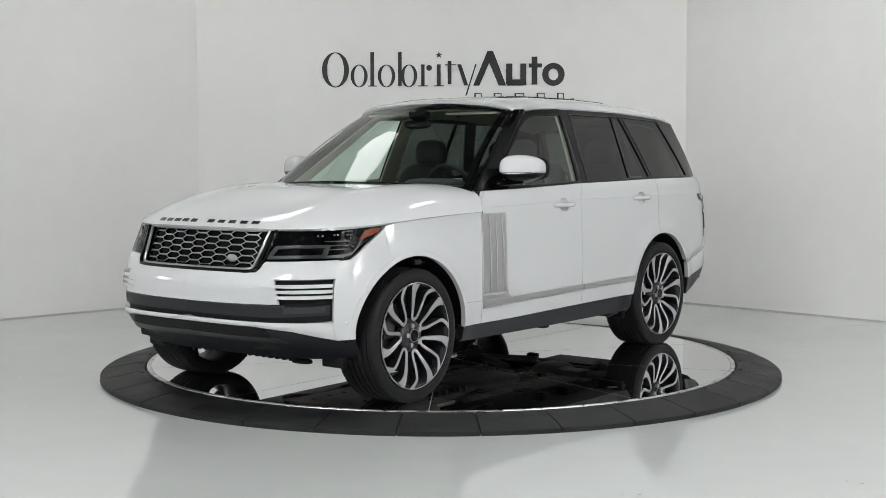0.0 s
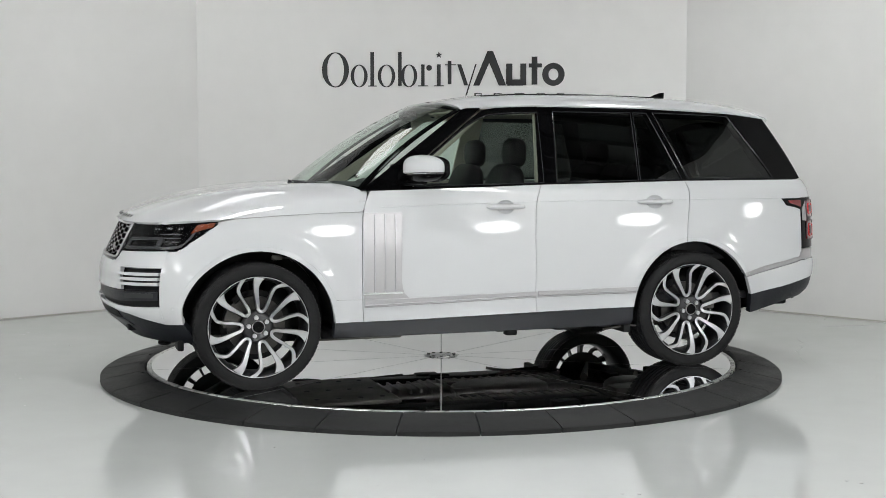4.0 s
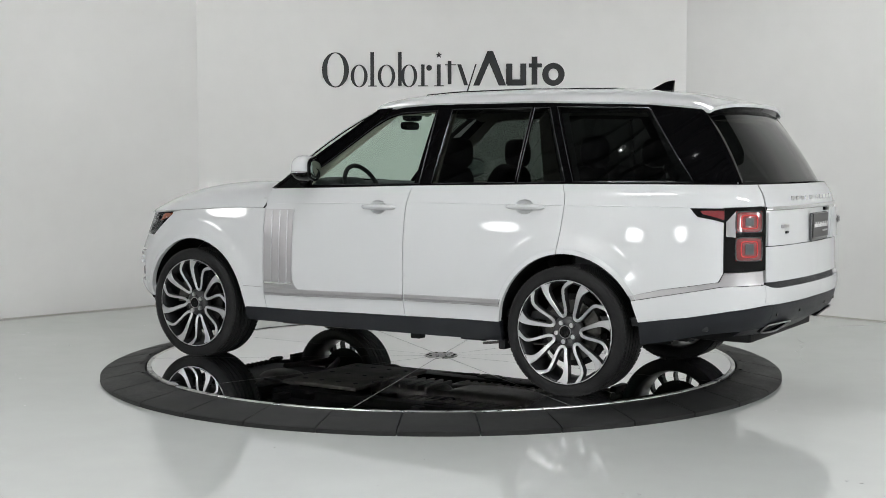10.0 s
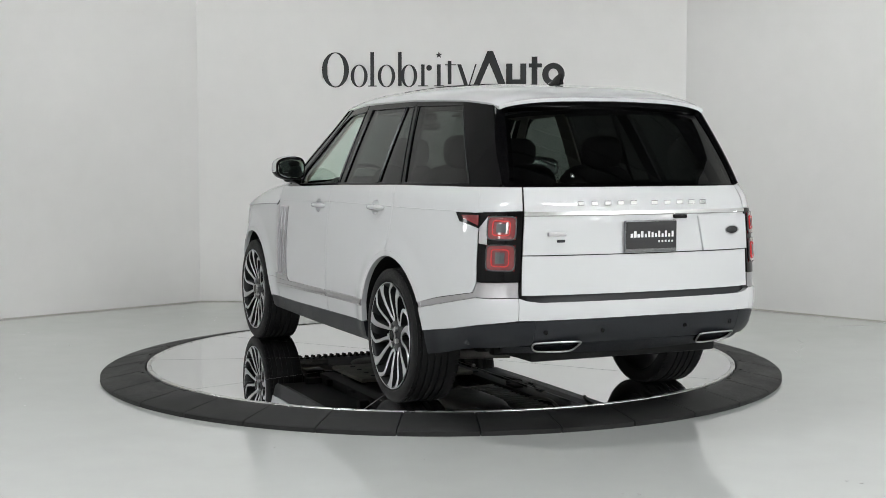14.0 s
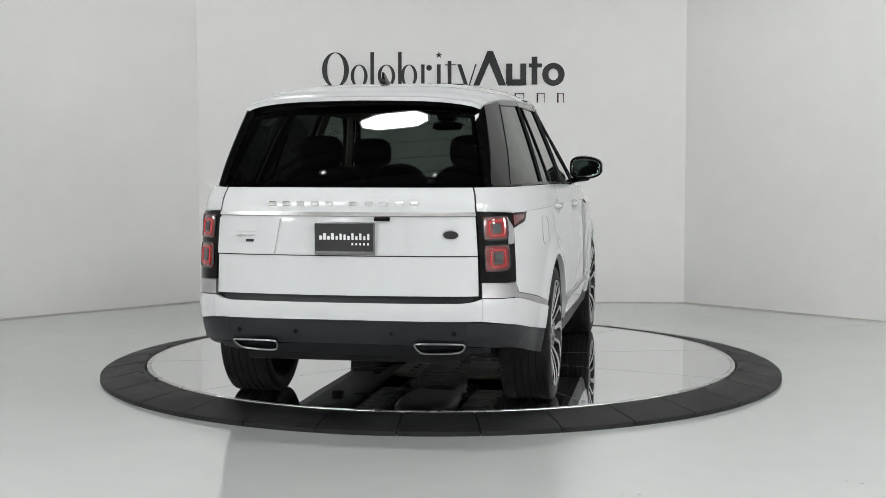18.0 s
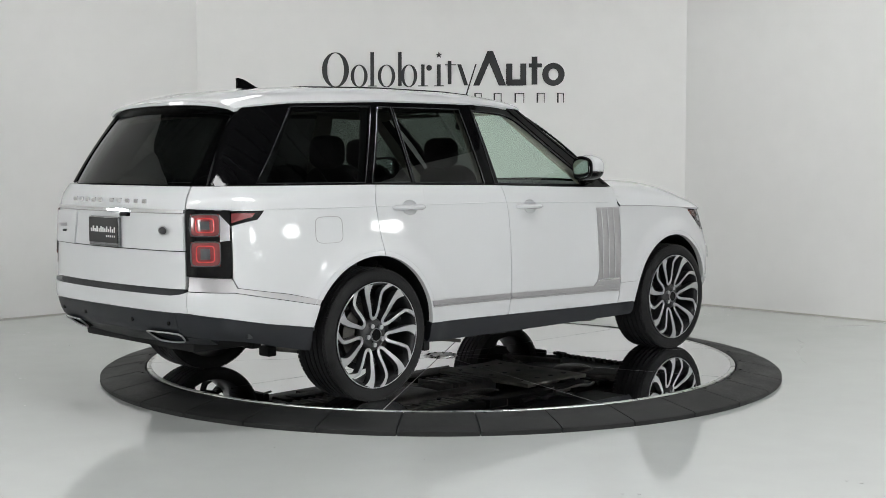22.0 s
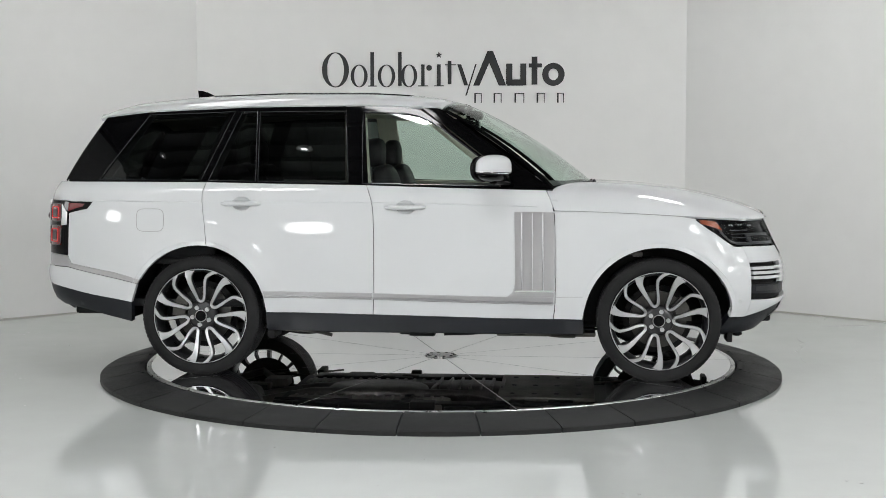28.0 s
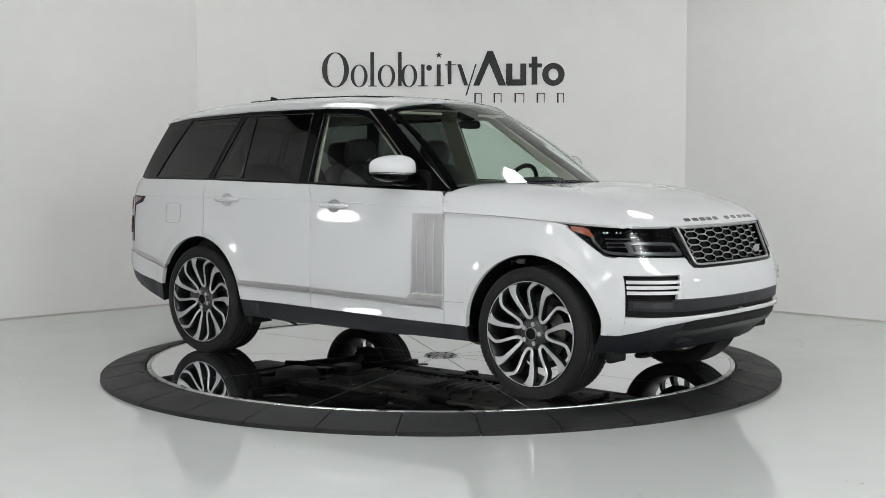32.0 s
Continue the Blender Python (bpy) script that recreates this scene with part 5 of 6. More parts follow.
def taillight(car, side):
    d = dict(side=side, dense=0.02)
    lo = [(s_x(-2.378), 0.764), (s_rear(0.69), 0.772)]
    hi = [(s_x(-2.378), 1.114), (s_rear(0.69), 1.122)]
    lamp = panel("tail_light", lo, hi, M_BLACK, car, off=0.003, depth=0.025, label="black and red tail light with square light rings", **d)
    panel("lamp_arm", xz((-2.235, 1.066), (-2.32, 1.05), (-2.376, 1.035)), xz((-2.195, 1.114), (-2.3, 1.114), (-2.376, 1.114)), M_BLACK, lamp, off=0.003, depth=0.02, **d)
    panel("red_arm", xz((-2.265, 1.082), (-2.32, 1.068), (-2.374, 1.05)), xz((-2.25, 1.10), (-2.3, 1.102), (-2.374, 1.102)), M_RED, lamp, off=0.007, depth=0.01, label="red lens", **d)

    def square(z0, z1, sa, sb, mat, off, name, width, label=""):
        n = 32
        pts = []
        for i in range(n):
            a = 2 * math.pi * i / n
            c, s = math.cos(a), math.sin(a)
            f = lambda q: math.copysign(abs(q) ** 0.35, q)
            q = skin((sa + sb) / 2 + (sb - sa) / 2 * f(c), (z0 + z1) / 2 + (z1 - z0) / 2 * f(s), off)
            pts.append((q[0], side * q[1], q[2]))
        part(name, tube(pts, width, 6, closed=True), mat, lamp, label)

    sA, sB = s_x(-2.43), s_rear(0.715)
    for z0, z1 in ((0.982, 1.098), (0.826, 0.955)):
        panel("red_lens", [(sA, z0), (sB, z0)], [(sA, z1), (sB, z1)], M_RED, lamp, off=0.006, depth=0.012, label="red lens", **d)
        square(z0, z1, sA, sB, M_LAMP_GREY, 0.007, "lens_rim", 0.004, "grey rim")
        e = (sB - sA) * 0.2
        square(z0 + 0.022, z1 - 0.022, sA + e, sB - e, M_RED_LIT, 0.0075, "light_ring", 0.004, "bright red light guide")
        e = (sB - sA) * 0.34
        panel("lens_block", [(sA + e, z0 + 0.036), (sB - e, z0 + 0.036)], [(sA + e, z1 - 0.036), (sB - e, z1 - 0.036)], M_LAMP_GREY, lamp, off=0.009, depth=0.006, **d)
    panel("clear_lens", [(s_x(-2.384), 0.96), (s_x(-2.43), 0.955)], [(s_x(-2.384), 1.04), (s_x(-2.43), 1.098)], M_SATIN, lamp, off=0.006, depth=0.008, label="clear lens", **d)


# ---- wheels ----
WHEEL_TURN = {(True, 1): 0, (False, 1): -25, (True, -1): -25, (False, -1): -14}


def make_wheel(car, x, side):
    """Outer face at y = side * 0.955; the barrel carries tyre, spokes and hub."""
    r = TYRE_R
    prof = [(0.302, -0.26), (0.318, -0.272), (0.35, -0.277), (0.372, -0.268), (0.3815, -0.252), (0.385, -0.235)]
    for k in range(5):
        y = -0.225 + 0.04 * k
        prof += [(0.3865, y), (0.387, y + 0.026), (0.3865, y + 0.0305), (0.3795, y + 0.031), (0.3795, y + 0.039)]
    prof += [(0.386, -0.022), (0.383, -0.010), (0.374, 0.002), (0.352, 0.010), (0.328, 0.0105), (0.318, 0.0075), (0.311, 0.004), (0.304, -0.004), (0.296, -0.01)]
    spin = Matrix.Diagonal((-1, -1, 1, 1))
    place = Matrix.Translation((x, side * 0.952, HUB_Z + 0.004))

    def fit(bm):
        if side < 0:
            bmesh.ops.transform(bm, matrix=spin, verts=bm.verts)
        return bm

    barrel = part("wheel", fit(lathe([(0.304, 0.003), (0.305, 0.007), (0.301, 0.009), (0.295, 0.005), (0.290, -0.006), (0.284, -0.02), (0.279, -0.10), (0.285, -0.2), (0.304, -0.255), (0.312, -0.262)], 72)), M_ALLOY_DARK, car, "two-tone alloy wheel with many curved spokes")
    barrel.matrix_basis = place
    part("rim_flange", fit(lathe([(0.3062, 0.0045), (0.3068, 0.0088), (0.3052, 0.0108), (0.3018, 0.0106), (0.3, 0.003)], 72)), M_ALLOY, barrel, "polished rim edge")
    tyre = part("tyre", fit(lathe(prof, 96)), M_TYRE, barrel, "black low-profile tyre")
    # tread blocks on the shoulders
    bm = bmesh.new()
    for i in range(84):
        for y0, y1 in ((-0.262, -0.236), (-0.03, -0.006)):
            a = 2 * math.pi * i / 84
            m = pose(0, 0, 0, 0, -math.degrees(a), 0) @ Matrix.Translation((0.3795, (y0 + y1) / 2, 0)) @ Matrix.Diagonal((0.010, y1 - y0, 0.0205, 1))
            bmesh.ops.create_cube(bm, size=1, matrix=m)
    tread = part("tread", fit(bm), M_TYRE, barrel, smooth=False)
    tread["kind"] = "stuff"
    # spokes: seven hairpins, each one wide and one slim arm joined at the hub
    wide = [(0.318, 1.9, 0.034), (0.303, 0.3, 0.029), (0.28, -1.6, 0.0235), (0.25, -3.0, 0.0175), (0.21, -3.0, 0.0145), (0.17, -1.8, 0.0122), (0.14, -0.4, 0.011), (0.12, 0.4, 0.0105)]
    bend = [(0.104, 3.0, 0.010), (0.0965, 7.5, 0.010), (0.0945, 12.0, 0.010), (0.0965, 16.5, 0.010), (0.104, 21.0, 0.010)]
    slim = [(0.12, 23.3, 0.010), (0.15, 23.4, 0.0098), (0.20, 22.2, 0.0095), (0.24, 22.3, 0.0098), (0.262, 23.6, 0.0102), (0.28, 26.8, 0.011), (0.299, 31.0, 0.012), (0.318, 35.7, 0.013)]
    path = smooth_line([(0.978 * r * math.sin(radians(f)), 0.978 * r * math.cos(radians(f)), h) for r, f, h in wide + bend + slim], 64)
    turn = radians(WHEEL_TURN[(x > 0, side)])
    for i in range(7):
        t = turn + 2 * math.pi * i / 7
        ct, st = math.cos(t), math.sin(t)
        bm, bm2 = bmesh.new(), bmesh.new()
        rows, rows2 = [], []
        for k in range(len(path)):
            p, q, half = path[k]
            d = path[min(k + 1, 63)] - path[max(k - 1, 0)]
            ln = math.hypot(d[0], d[1])
            nx, nz = -d[1] / ln, d[0] / ln
            f = min(1, max(0, (math.hypot(p, q) - 0.09) / 0.21))
            y = 0.0098 - 0.0358 * (1 - f) ** 1.6

            def at(sgn, h, o):
                u, w = p + nx * sgn * h, q + nz * sgn * h
                rr = math.hypot(u, w)
                if rr > 0.3035:
                    u, w = u * 0.3035 / rr, w * 0.3035 / rr
                return (-(u * ct + w * st), y + o, -u * st + w * ct)
            rows.append([bm.verts.new(at(sg, h, o)) for sg, h, o in ((-1, half, -0.003), (-1, half - 0.0022, 0.0), (1, half - 0.0022, 0.0), (1, half, -0.003))])
            rows2.append([bm2.verts.new(at(sg, h, o)) for sg, h, o in ((-1, half, -0.003), (1, half, -0.003), (1, half * 0.8, -0.05), (-1, half * 0.8, -0.05))])
        for ra, rb in zip(rows, rows[1:]):
            for k in range(3):
                bm.faces.new((ra[k], ra[k + 1], rb[k + 1], rb[k]))
        for ra, rb in zip(rows2, rows2[1:]):
            for k in (1, 2, 3):
                bm2.faces.new((ra[k], ra[(k + 1) % 4], rb[(k + 1) % 4], rb[k]))
        for z in (bm, bm2):
            bmesh.ops.recalc_face_normals(z, faces=z.faces)
        bm.normal_update()
        if sum(f.normal.y for f in bm.faces) < 0:
            bmesh.ops.reverse_faces(bm, faces=bm.faces)
        part("spoke", fit(bm2), M_ALLOY_DARK, barrel, "dark painted hairpin spoke")
        part("spoke_face", fit(bm), M_ALLOY, barrel, "diamond-cut hairpin spoke face")
    part("hub", fit(lathe([(0.001, -0.012), (0.036, -0.012), (0.04, -0.018), (0.07, -0.022), (0.088, -0.030), (0.098, -0.048), (0.098, -0.07), (0.001, -0.07)], 40)), M_HUB, barrel, "grey hub")
    part("cap_ring", fit(lathe([(0.034, -0.009), (0.035, -0.0035), (0.038, -0.0035), (0.040, -0.012)], 32)), M_SATIN, barrel, "silver ring round the cap")
    part("centre_cap", fit(lathe([(0.001, -0.003), (0.024, -0.003), (0.0245, -0.002), (0.032, -0.002), (0.034, -0.006), (0.034, -0.012)], 32)), M_BLACK, barrel, "gloss black centre cap")
    for k in range(5):
        a = radians({(True, 1): 6, (False, 1): 63, (True, -1): 33, (False, -1): 63}[(x > 0, side)] + 72 * k)
        bm = bmesh.new()
        cyl(bm, 0.014, 0.014, 0.02, Matrix.Translation((0.058 * math.cos(a), -0.014, 0.058 * math.sin(a))) @ pose(0, 0, 0, 90, 0, 0), 10)
        part("wheel_nut", fit(bm), M_ALLOY, barrel, "steel wheel nut")
    part("brake_disc", fit(lathe([(0.09, -0.10), (0.178, -0.10), (0.178, -0.125), (0.09, -0.125)], 48)), M_DISC, barrel, "bare steel brake disc")
    part("backing_plate", fit(lathe([(0.02, -0.13), (0.215, -0.13), (0.215, -0.136), (0.02, -0.136)], 40)), M_UNDER, barrel, "dark backing plate")
    a0 = 0.4 if (x > 0) == (side > 0) else math.pi - 0.4
    sector = [(r * math.cos(a), r * math.sin(a)) for r, sweep in ((0.205, 1), (0.12, -1)) for a in [a0 + sweep * f for f in np.linspace(-0.42, 0.42, 8)]]
    part("caliper", fit(prism([(u, -0.06, w) for u, w in sector], (0, -0.09, 0))), M_CAST, barrel, "cast brake caliper", smooth=False)
    return barrel


def underbody(car):
    # inner wheel houses
    for x in (HUB_X, -HUB_X):
        for side in (1, -1):
            P = []
            for a in np.linspace(0.02, math.pi + 0.03, 26):
                r = arch_reach(x, math.cos(a) * x > 0) + 0.012
                px, pz = x + r * math.cos(a), HUB_Z + (ARCH_R + 0.012) * math.sin(a)
                edge = skin(s_x(px), max(0.3, pz))[1] - 0.012
                P.append([(px, side * y, pz) for y in (edge, edge - 0.05, 0.7, 0.58)])
            part("wheel_house", sheet(P, 0.0, toward=(0, 0, -1)), M_UNDER, car)
            n = 22
            bm = prism([(x + (ARCH_R + 0.01) * math.cos(a), side * 0.575, HUB_Z + (ARCH_R + 0.01) * math.sin(a)) for a in np.linspace(-0.1, math.pi + 0.1, n)], (0, side * 0.006, 0))
            part("wheel_house_wall", bm, M_UNDER, car, smooth=False)
    for side in (1, -1):
        sensor = part("height_sensor", box_bm(1.3, 1.36, min(side * 0.84, side * 0.87), max(side * 0.84, side * 0.87), 0.775, 0.805, bevel=0.006), M_CAST, car, "grey sensor in the wheel arch")
        part("sensor_lead", tube([(1.3, side * 0.85, 0.79), (1.25, side * 0.85, 0.785), (1.22, side * 0.8, 0.76)], 0.006, 6), M_CAST, sensor)
    # floor pan
    bm = bmesh.new()
    box(bm, -1.0, 1.0, -0.9, 0.9, 0.30, 0.34, bevel=0.01)
    box(bm, -2.45, -0.9, -0.57, 0.57, 0.34, 0.42, bevel=0.02)
    box(bm, 0.95, 2.2, -0.57, 0.57, 0.34, 0.42, bevel=0.02)
    part("floor_pan", bm, M_UNDER, car)
    bm = bmesh.new()
    for y in (0.52, -0.52):
        box(bm, -0.95, 1.0, y - 0.06, y + 0.06, 0.235, 0.31, bevel=0.015)
    part("chassis_rail", bm, M_UNDER, car)
    tray = part("engine_tray", box_bm(0.95, 1.95, -0.48, 0.48, 0.275, 0.32, bevel=0.02), M_UNDER, car)
    for i in range(19):
        y = -0.495 + 0.055 * i
        part("tray_tooth", prism([(1.955, y - 0.016, 0.285), (1.955, y + 0.016, 0.285), (1.955, y + 0.009, 0.248), (1.955, y - 0.009, 0.248)], (-0.05, 0, 0)), M_UNDER, tray, smooth=False)
    guard = part("gearbox_guard", box_bm(0.42, 1.08, -0.45, 0.45, 0.205, 0.235, bevel=0.012), M_GUARD, car, "grey under-guard plate")
    for k in range(12):
        bm = bmesh.new()
        cyl(bm, 0.018, 0.018, 0.004, pose(0.52 + 0.15 * (k % 4), -0.32 + 0.32 * (k // 4), 0.204), 12)
        part("guard_hole", bm, M_UNDER, guard)
    shield = part("heat_shield", box_bm(-1.05, 0.1, 0.24, 0.44, 0.25, 0.30, bevel=0.03), M_GUARD, car, "ribbed grey heat shield")
    for k in range(16):
        part("shield_rib", box_bm(-1.0 + 0.068 * k, -0.975 + 0.068 * k, 0.245, 0.435, 0.243, 0.262, bevel=0.008), M_GUARD, shield)
    shield = part("heat_shield", box_bm(-1.05, 0.1, -0.44, -0.24, 0.25, 0.30, bevel=0.03), M_GUARD, car, "ribbed grey heat shield")
    for k in range(16):
        part("shield_rib", box_bm(-1.0 + 0.068 * k, -0.975 + 0.068 * k, -0.435, -0.245, 0.243, 0.262, bevel=0.008), M_GUARD, shield)
    part("exhaust_pipe", tube([(0.2, 0.12, 0.27), (-0.3, 0.14, 0.26), (-0.9, 0.10, 0.27), (-1.3, 0.12, 0.34), (-1.9, 0.3, 0.40), (-2.4, 0.45, 0.425)], 0.045, 10), M_CAST, car)
    part("exhaust_pipe", tube([(0.2, -0.12, 0.27), (-0.3, -0.14, 0.26), (-0.9, -0.10, 0.27), (-1.3, -0.12, 0.34), (-1.9, -0.3, 0.40), (-2.4, -0.45, 0.425)], 0.045, 10), M_CAST, car)
    part("silencer", blob(-0.45, 0, 0.265, 0.36, 0.2, 0.06, 3.5), M_CAST, car)
    part("rear_silencer", blob(-2.2, 0, 0.415, 0.16, 0.5, 0.06, 3.5), M_CAST, car)
    # cross members, shields, hoses and fixings under the floor
    for x, half, z in ((0.72, 0.62, 0.245), (-0.2, 0.55, 0.25), (-1.05, 0.6, 0.255), (1.2, 0.5, 0.262), (-1.75, 0.55, 0.3), (-2.05, 0.6, 0.325)):
        part("cross_member", box_bm(x - 0.035, x + 0.035, -half, half, z, z + 0.05, bevel=0.014), M_UNDER, car)
    part("transfer_box", blob(0.22, 0.05, 0.27, 0.3, 0.19, 0.075, 3.2), M_CAST, car, "cast gearbox housing")
    for k in range(7):
        part("gearbox_rib", box_bm(-0.02 + 0.075 * k, 0.0 + 0.075 * k, -0.12, 0.22, 0.192, 0.24, bevel=0.006), M_CAST, car)
    rng = random.Random(11)
    for k in range(18):
        x, y = rng.uniform(-2.1, 1.1), rng.choice((-1, 1)) * rng.uniform(0.12, 0.8)
        run = [(x, y, rng.uniform(0.24, 0.29))]
        for q in range(4):
            run.append((run[-1][0] + rng.uniform(0.06, 0.2), run[-1][1] + rng.uniform(-0.06, 0.06), min(0.31, max(0.23, run[-1][2] + rng.uniform(-0.02, 0.02)))))
        part("hose", tube(smooth_line(run, 14), rng.choice((0.008, 0.012, 0.018)), 7), rng.choice((M_UNDER, M_CAST)), car)
    for k in range(26):
        x, y = rng.uniform(-2.0, 1.2), rng.uniform(-0.7, 0.7)
        w, d = rng.uniform(0.03, 0.1), rng.uniform(0.03, 0.09)
        z = rng.uniform(0.215, 0.27)
        part("bracket", box_bm(x - w, x + w, y - d, y + d, z, z + 0.06, bevel=0.012), rng.choice((M_UNDER, M_UNDER, M_CAST, M_UNDER)), car)
    # mud flaps ahead of the rear wheels, tow eye and lower deflectors
    for side in (1, -1):
        part("deflector", box_bm(-1.035, -0.985, min(side * 0.7, side * 0.9), max(side * 0.7, side * 0.9), 0.235, 0.30, bevel=0.012), M_UNDER, car)
        part("deflector", box_bm(1.89, 1.928, min(side * 0.66, side * 0.82), max(side * 0.66, side * 0.82), 0.235, 0.30, bevel=0.012), M_UNDER, car)
        part("tow_eye", tube([(1.98 + 0.03 * math.cos(a), side * (0.56 + 0.06 * math.sin(a)), 0.262) for a in np.linspace(0, 2 * math.pi, 16, endpoint=False)], 0.012, 7, closed=True), M_UNDER, car)
    for x in (HUB_X, -HUB_X):
        part("axle_carrier", blob(x, 0, 0.33, 0.17, 0.15, 0.1, 3), M_CAST, car)
        for side in (1, -1):
            part("drive_shaft", tube([(x, side * 0.1, 0.35), (x, side * 0.75, 0.375)], 0.028, 8), M_UNDER, car)
            part("lower_arm", tube([(x + 0.22, side * 0.3, 0.27), (x, side * 0.72, 0.255), (x - 0.22, side * 0.3, 0.27)], 0.03, 8), M_CAST, car)
            part("damper", tube([(x - 0.06, side * 0.62, 0.3), (x - 0.05, side * 0.56, 0.75)], 0.05, 10), M_UNDER, car)


def seat(car, x, y, width, back_z=1.30, lean=0.22, head=True):
    st = part("seat", blob(x + 0.05, y, 0.75, 0.28, width, 0.10, 4), M_SEAT, car, "dark leather seat")
    bm = blob(0, 0, 0, 0.085, width, 0.34, 3.6)
    bmesh.ops.transform(bm, matrix=Matrix.Translation((x - 0.30, y, 1.02)) @ Matrix.Rotation(-lean, 4, "Y"), verts=bm.verts)
    part("backrest", bm, M_SEAT, st)
    if head:
        part("headrest", blob(x - 0.415, y, 1.43, 0.06, 0.135, 0.10, 3.0), M_SEAT, st)
        for s in (1, -1):
            part("headrest_post", tube([(x - 0.385, y + 0.06 * s, 1.30), (x - 0.41, y + 0.06 * s, 1.40)], 0.007, 6), M_CHROME, st)
    return st


def interior(car):
    seat(car, 0.02, 0.40, 0.255)
    seat(car, 0.02, -0.40, 0.255)
    for y in (0.46, -0.46):
        seat(car, -1.0, y, 0.27)
    seat(car, -1.0, 0, 0.18, head=False)
    part("cabin_floor", box_bm(-2.3, 0.95, -0.86, 0.86, 0.43, 0.48, bevel=0.01), M_DASH, car)
    part("boot_floor", box_bm(-2.45, -1.55, -0.78, 0.78, 0.70, 0.74, bevel=0.01), M_DASH, car)
    part("parcel_shelf", box_bm(-2.3, -1.5, -0.7, 0.7, 1.16, 1.185, bevel=0.01), M_DASH, car)
    part("dashboard", blob(0.74, 0, 1.09, 0.30, 0.80, 0.145, 4.0, n=40), M_DASH, car)
    part("centre_console", box_bm(-0.3, 0.6, -0.13, 0.13, 0.5, 0.86, bevel=0.03), M_WOOD, car)
    part("instrument_hood", blob(0.58, 0.40, 1.215, 0.12, 0.2, 0.05, 3.5), M_DASH, car)
    # steering wheel
    ring = []
    for i in range(36):
        a = 2 * math.pi * i / 36
        ring.append(Vector((0.0, 0.19 * math.cos(a), 0.19 * math.sin(a))))
    m = Matrix.Translation((0.38, 0.40, 1.17)) @ Matrix.Rotation(radians(24), 4, "Y")
    wheel = part("steering_wheel", tube([m @ v for v in ring], 0.016, 8, closed=True), M_SEAT, car, "dark leather steering wheel")
    bm = blob(0, 0, 0, 0.03, 0.075, 0.065, 3)
    bmesh.ops.transform(bm, matrix=m, verts=bm.verts)
    part("wheel_boss", bm, M_DASH, wheel)
    for a in (0, math.pi, -math.pi / 2):
        part("wheel_spoke", tube([m @ Vector((0, 0.05 * math.cos(a), 0.05 * math.sin(a))), m @ Vector((0, 0.18 * math.cos(a), 0.18 * math.sin(a)))], 0.014, 6), M_SATIN, wheel)
    # lining
    P = [[(x, y, ease(x, [(-2.15, 1.66), (-1.8, 1.70), (-1, 1.755), (-0.3, 1.755), (0.05, 1.72)]) - 0.06 * abs(y / 0.62) ** 3) for y in np.linspace(-0.62, 0.62, 17)] for x in np.linspace(0.04, -2.12, 14)]
    part("headlining", sheet(P, 0.01, toward=(0, 0, -1)), M_CREAM, car, "cream headlining")
    for s in (1, -1):
        def lining(name, lo, hi, mat=M_CREAM, inset=0.035):
            part(name, sheet(cab_grid(lo, hi, -inset, s, 6, 8), 0.012, toward=(0, -s, 0)), mat, car, "cream pillar lining" if mat is M_CREAM else "")
        lining("pillar_lining", [(0.66, 1.2), (0.52, 1.2)], [(-0.02, 1.69), (-0.11, 1.69)], inset=0.05)
        lining("pillar_lining", [(-0.355, 1.2), (-0.52, 1.2)], [(-0.415, 1.7), (-0.56, 1.7)])
        lining("pillar_lining", [(-1.40, 1.2), (-1.52, 1.2)], [(-1.2, 1.7), (-1.33, 1.7)], M_DASH)
        lining("pillar_lining", [(-2.14, 1.2), (-2.40, 1.2)], [(-1.83, 1.67), (-2.15, 1.65)], M_DASH)
        lining("sill_lining", [(0.6, 1.2), (-0.36, 1.2)], [(0.58, 1.213), (-0.36, 1.226)], inset=0.045)
        lining("rail_lining", [(-0.06, 1.67), (-0.5, 1.68)], [(-0.06, 1.72), (-0.5, 1.725)])
        lining("rail_lining", [(-0.5, 1.675), (-1.85, 1.655)], [(-0.5, 1.72), (-1.85, 1.70)], M_DASH)
        part("door_lining", box_bm(-0.98, 0.76, min(s * 0.84, s * 0.875), max(s * 0.84, s * 0.875), 0.45, 1.2, bevel=0.012), M_DASH, car)
        part("door_card_top", box_bm(-0.36, 0.6, min(s * 0.81, s * 0.85), max(s * 0.81, s * 0.85), 1.17, 1.205, bevel=0.01), M_DASH, car)
        part("side_lining", box_bm(-2.35, -1.42, min(s * 0.70, s * 0.74), max(s * 0.70, s * 0.74), 0.7, 1.22, bevel=0.012), M_DASH, car)
    for s in (1, -1):
        visor = part("sun_visor", box_bm(-0.02, 0.13, min(s * 0.14, s * 0.56), max(s * 0.14, s * 0.56), 1.688, 1.705, bevel=0.007), M_CREAM, car, "cream sun visor")
        part("visor_clip", box_bm(0.0, 0.02, s * 0.16 - 0.012, s * 0.16 + 0.012, 1.68, 1.69, bevel=0.003), M_DASH, visor)
    # screen mirror
    part("cabin_mirror", blob(0.26, 0, 1.625, 0.018, 0.11, 0.03, 3.5), M_BLACK, car, "black inside mirror")
    part("mirror_mount", blob(0.24, 0, 1.69, 0.06, 0.07, 0.035, 3), M_BLACK, car)


def white_car():
    car = new("car")
    tagged(car, "large white luxury off-road estate car with black pillars and silver trim", "car")
    body_sides(car)
    bonnet(car)
    cabin_shell(car)
    front_end(car)
    rear_end(car)
    for x in (HUB_X, -HUB_X):
        for side in (1, -1):
            make_wheel(car, x, side)
    underbody(car)
    interior(car)
    return car


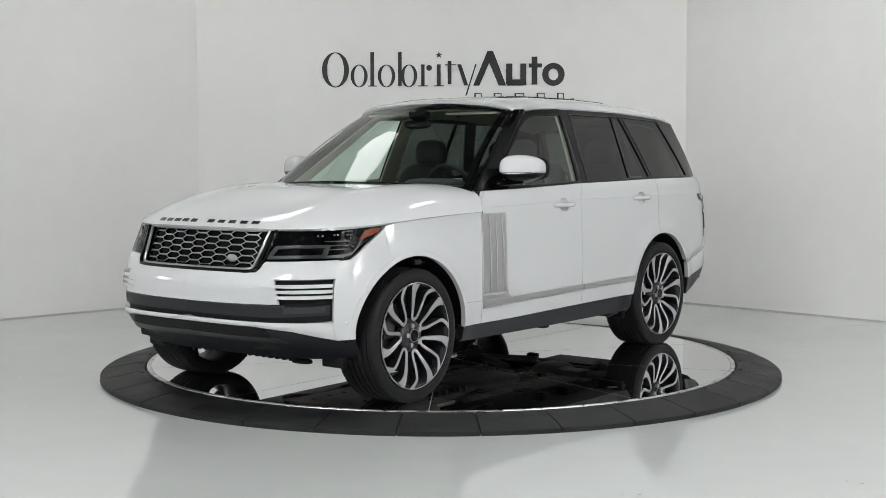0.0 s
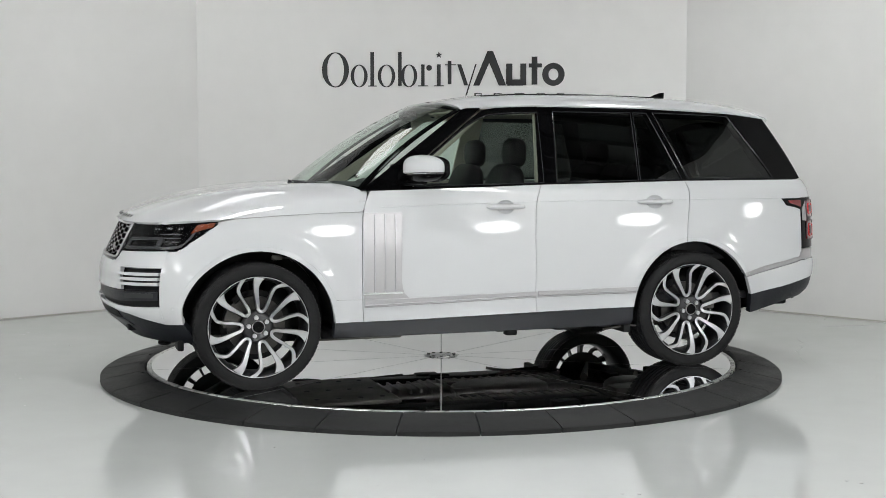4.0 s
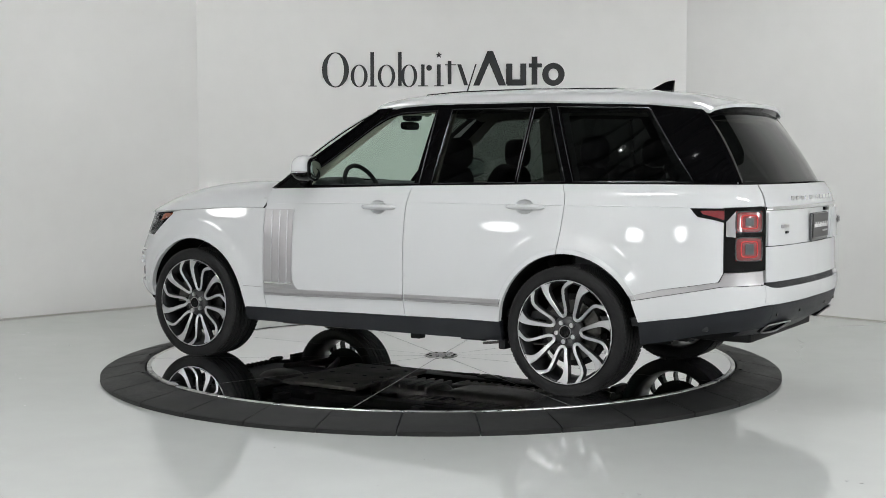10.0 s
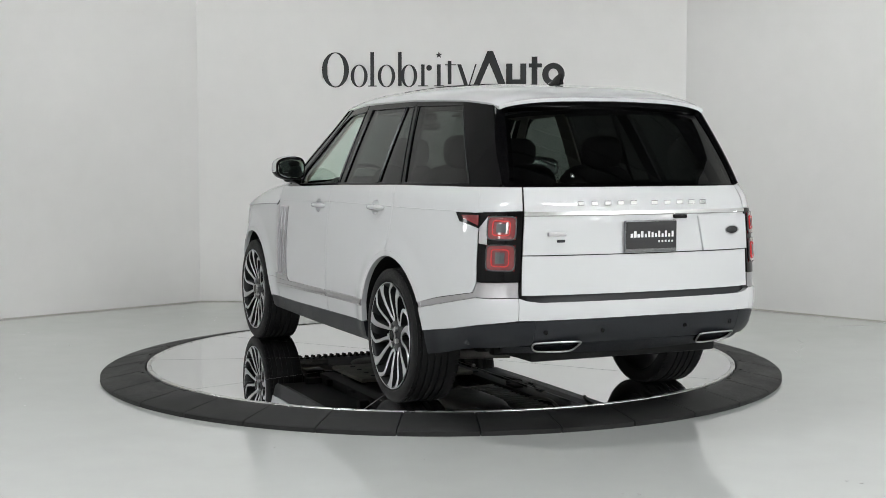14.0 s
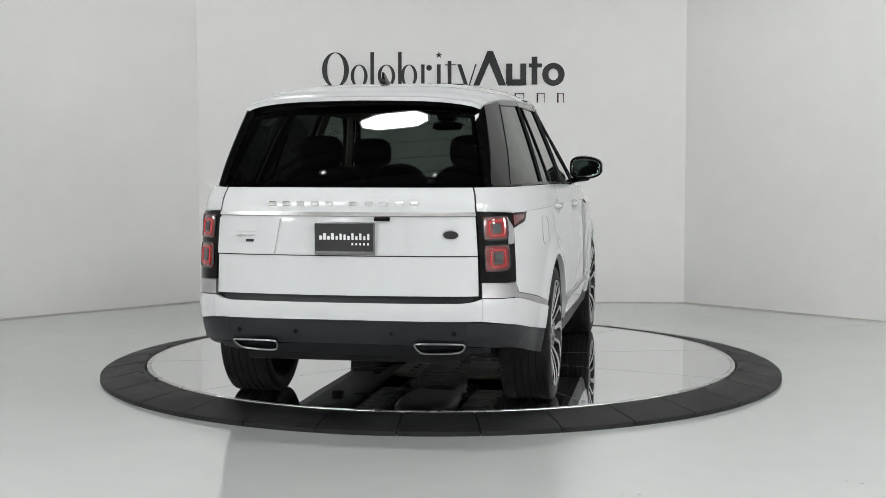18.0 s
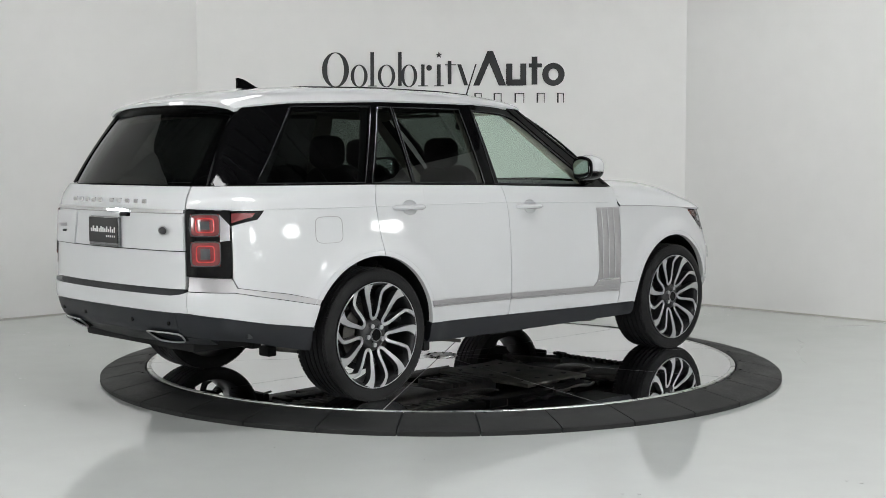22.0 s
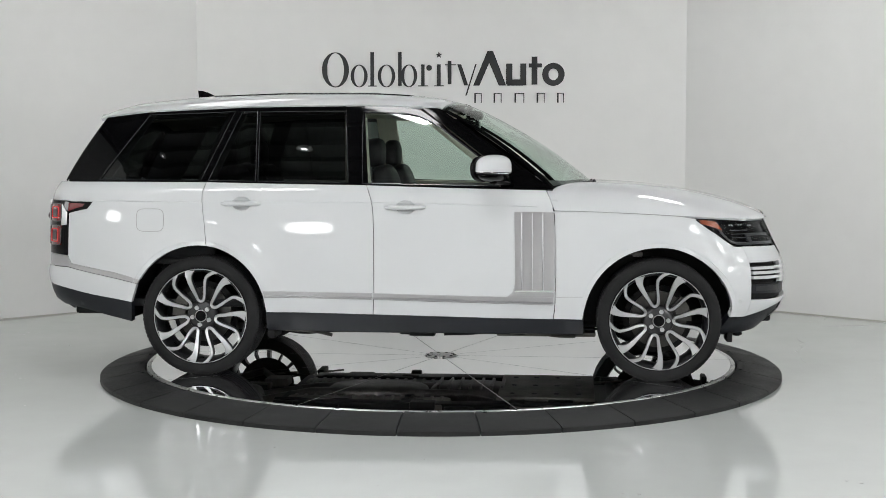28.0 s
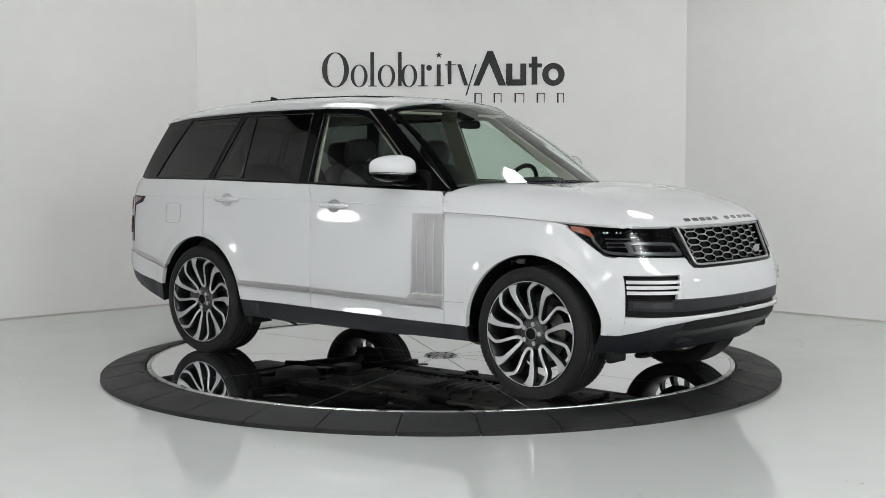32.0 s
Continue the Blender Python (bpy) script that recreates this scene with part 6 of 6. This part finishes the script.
# ---- the turntable ----
RING_IN, RING_OUT, RING_N = 2.045, 2.342, 33


def turntable_ring():
    root = new("turntable_ramp")
    root.location = (0, 0, FLOOR_Z)
    tagged(root, "black rubber ramp ring round the turntable", "ramp")
    for i in range(RING_N):
        a0 = 2 * math.pi * i / RING_N - radians(84.9) + 0.0018
        a1 = a0 + 2 * math.pi / RING_N - 0.0036
        bm = bmesh.new()
        rows = []
        n = 6
        for k in range(n + 1):
            a = a0 + (a1 - a0) * k / n
            c, s = math.cos(a), math.sin(a)
            flat = RING_OUT - 0.003
            rows.append([bm.verts.new((r * c, r * s, z)) for r, z in ((RING_IN, 0), (RING_IN, 0.068), (RING_IN + 0.01, 0.073), (RING_IN + 0.05, 0.073), (flat - 0.012, 0.032), (flat, 0.024), (flat, 0.0))])
        for a, b in zip(rows, rows[1:]):
            for k in range(6):
                bm.faces.new((a[k], a[k + 1], b[k + 1], b[k]))
        bm.faces.new(rows[0])
        bm.faces.new(rows[-1][::-1])
        bmesh.ops.recalc_face_normals(bm, faces=bm.faces)
        seg = part("ramp_segment", bm, M_RUBBER, root)
        bm = bmesh.new()
        cyl(bm, 0.012, 0.012, 0.004, Matrix.Translation(((RING_IN + 0.03) * math.cos(a0 + 0.025), (RING_IN + 0.03) * math.sin(a0 + 0.025), 0.0745)), 10)
        part("bolt", bm, M_UNDER, seg, "recessed black bolt")


def turntable_disc():
    root = new("turntable_disc")
    tagged(root, "mirror-polished round turntable disc in ten sectors", "turntable")
    bm = lathe([(2.006, -0.066), (2.006, -0.004), (2.008, 0.0005), (2.034, 0.0005), (2.036, -0.004), (2.036, -0.066)], 128)
    bmesh.ops.transform(bm, matrix=pose(0, 0, 0, 90, 0, 0), verts=bm.verts)
    part("rim", bm, M_RIM_STEEL, root, "brushed steel rim")
    for i in range(10):
        a0, a1 = 2 * math.pi * i / 10, 2 * math.pi * (i + 1) / 10
        gap = 0.003
        bm = bmesh.new()
        n = 16
        inner, outer = [], []
        for k in range(n + 1):
            for r, lst in ((0.118, inner), (2.004, outer)):
                g = gap / r
                a = a0 + g + (a1 - a0 - 2 * g) * k / n
                lst.append([bm.verts.new((r * math.cos(a), r * math.sin(a), z)) for z in (0.0, -0.0022)])
        for k in range(n):
            bm.faces.new((inner[k][0], outer[k][0], outer[k + 1][0], inner[k + 1][0]))
            bm.faces.new((outer[k][0], outer[k][1], outer[k + 1][1], outer[k + 1][0]))
            bm.faces.new((inner[k][1], inner[k][0], inner[k + 1][0], inner[k + 1][1]))
        for k in (0, n):
            bm.faces.new((inner[k][0], inner[k][1], outer[k][1], outer[k][0]))
        bmesh.ops.recalc_face_normals(bm, faces=bm.faces)
        if sum(f.normal.z for f in bm.faces) < 0:
            bmesh.ops.reverse_faces(bm, faces=bm.faces)
        part("sector", bm, M_MIRROR, root, smooth=False)
    bm = bmesh.new()
    cyl(bm, 2.005, 2.005, 0.03, pose(0, 0, -0.0175), 96)
    part("base_plate", bm, M_SEAM, root, smooth=False)
    bm = bmesh.new()
    cyl(bm, 0.116, 0.113, 0.012, pose(0, 0, 0.0), 40)
    hub = part("centre_plate", bm, M_RIM_STEEL, root, "bolted round steel centre plate")
    for i in range(10):
        a = 2 * math.pi * i / 10
        bm = bmesh.new()
        cyl(bm, 0.011, 0.011, 0.004, pose(0.094 * math.cos(a), 0.094 * math.sin(a), 0.0075), 10)
        part("bolt", bm, M_UNDER, hub)
    return root


TURN = [(0, 232.03), (3, 206.41), (6, 181.17), (9, 155.95), (12, 130.41), (14.5, 109.41), (16.5, 92.27), (19, 70.44), (22, 44.72), (25, 19.1), (28, -5.93), (30, -22.75), (32, -39.77)]


def motions():
    for thing in (CAR, DISC):
        walk(thing, [(t, pose(0, 0, 0, 0, 0, a)) for t, a in TURN])


room()
floor_marks()
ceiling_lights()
downlights()
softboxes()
sign()
turntable_ring()
DISC = turntable_disc()
CAR = white_car()
motions()
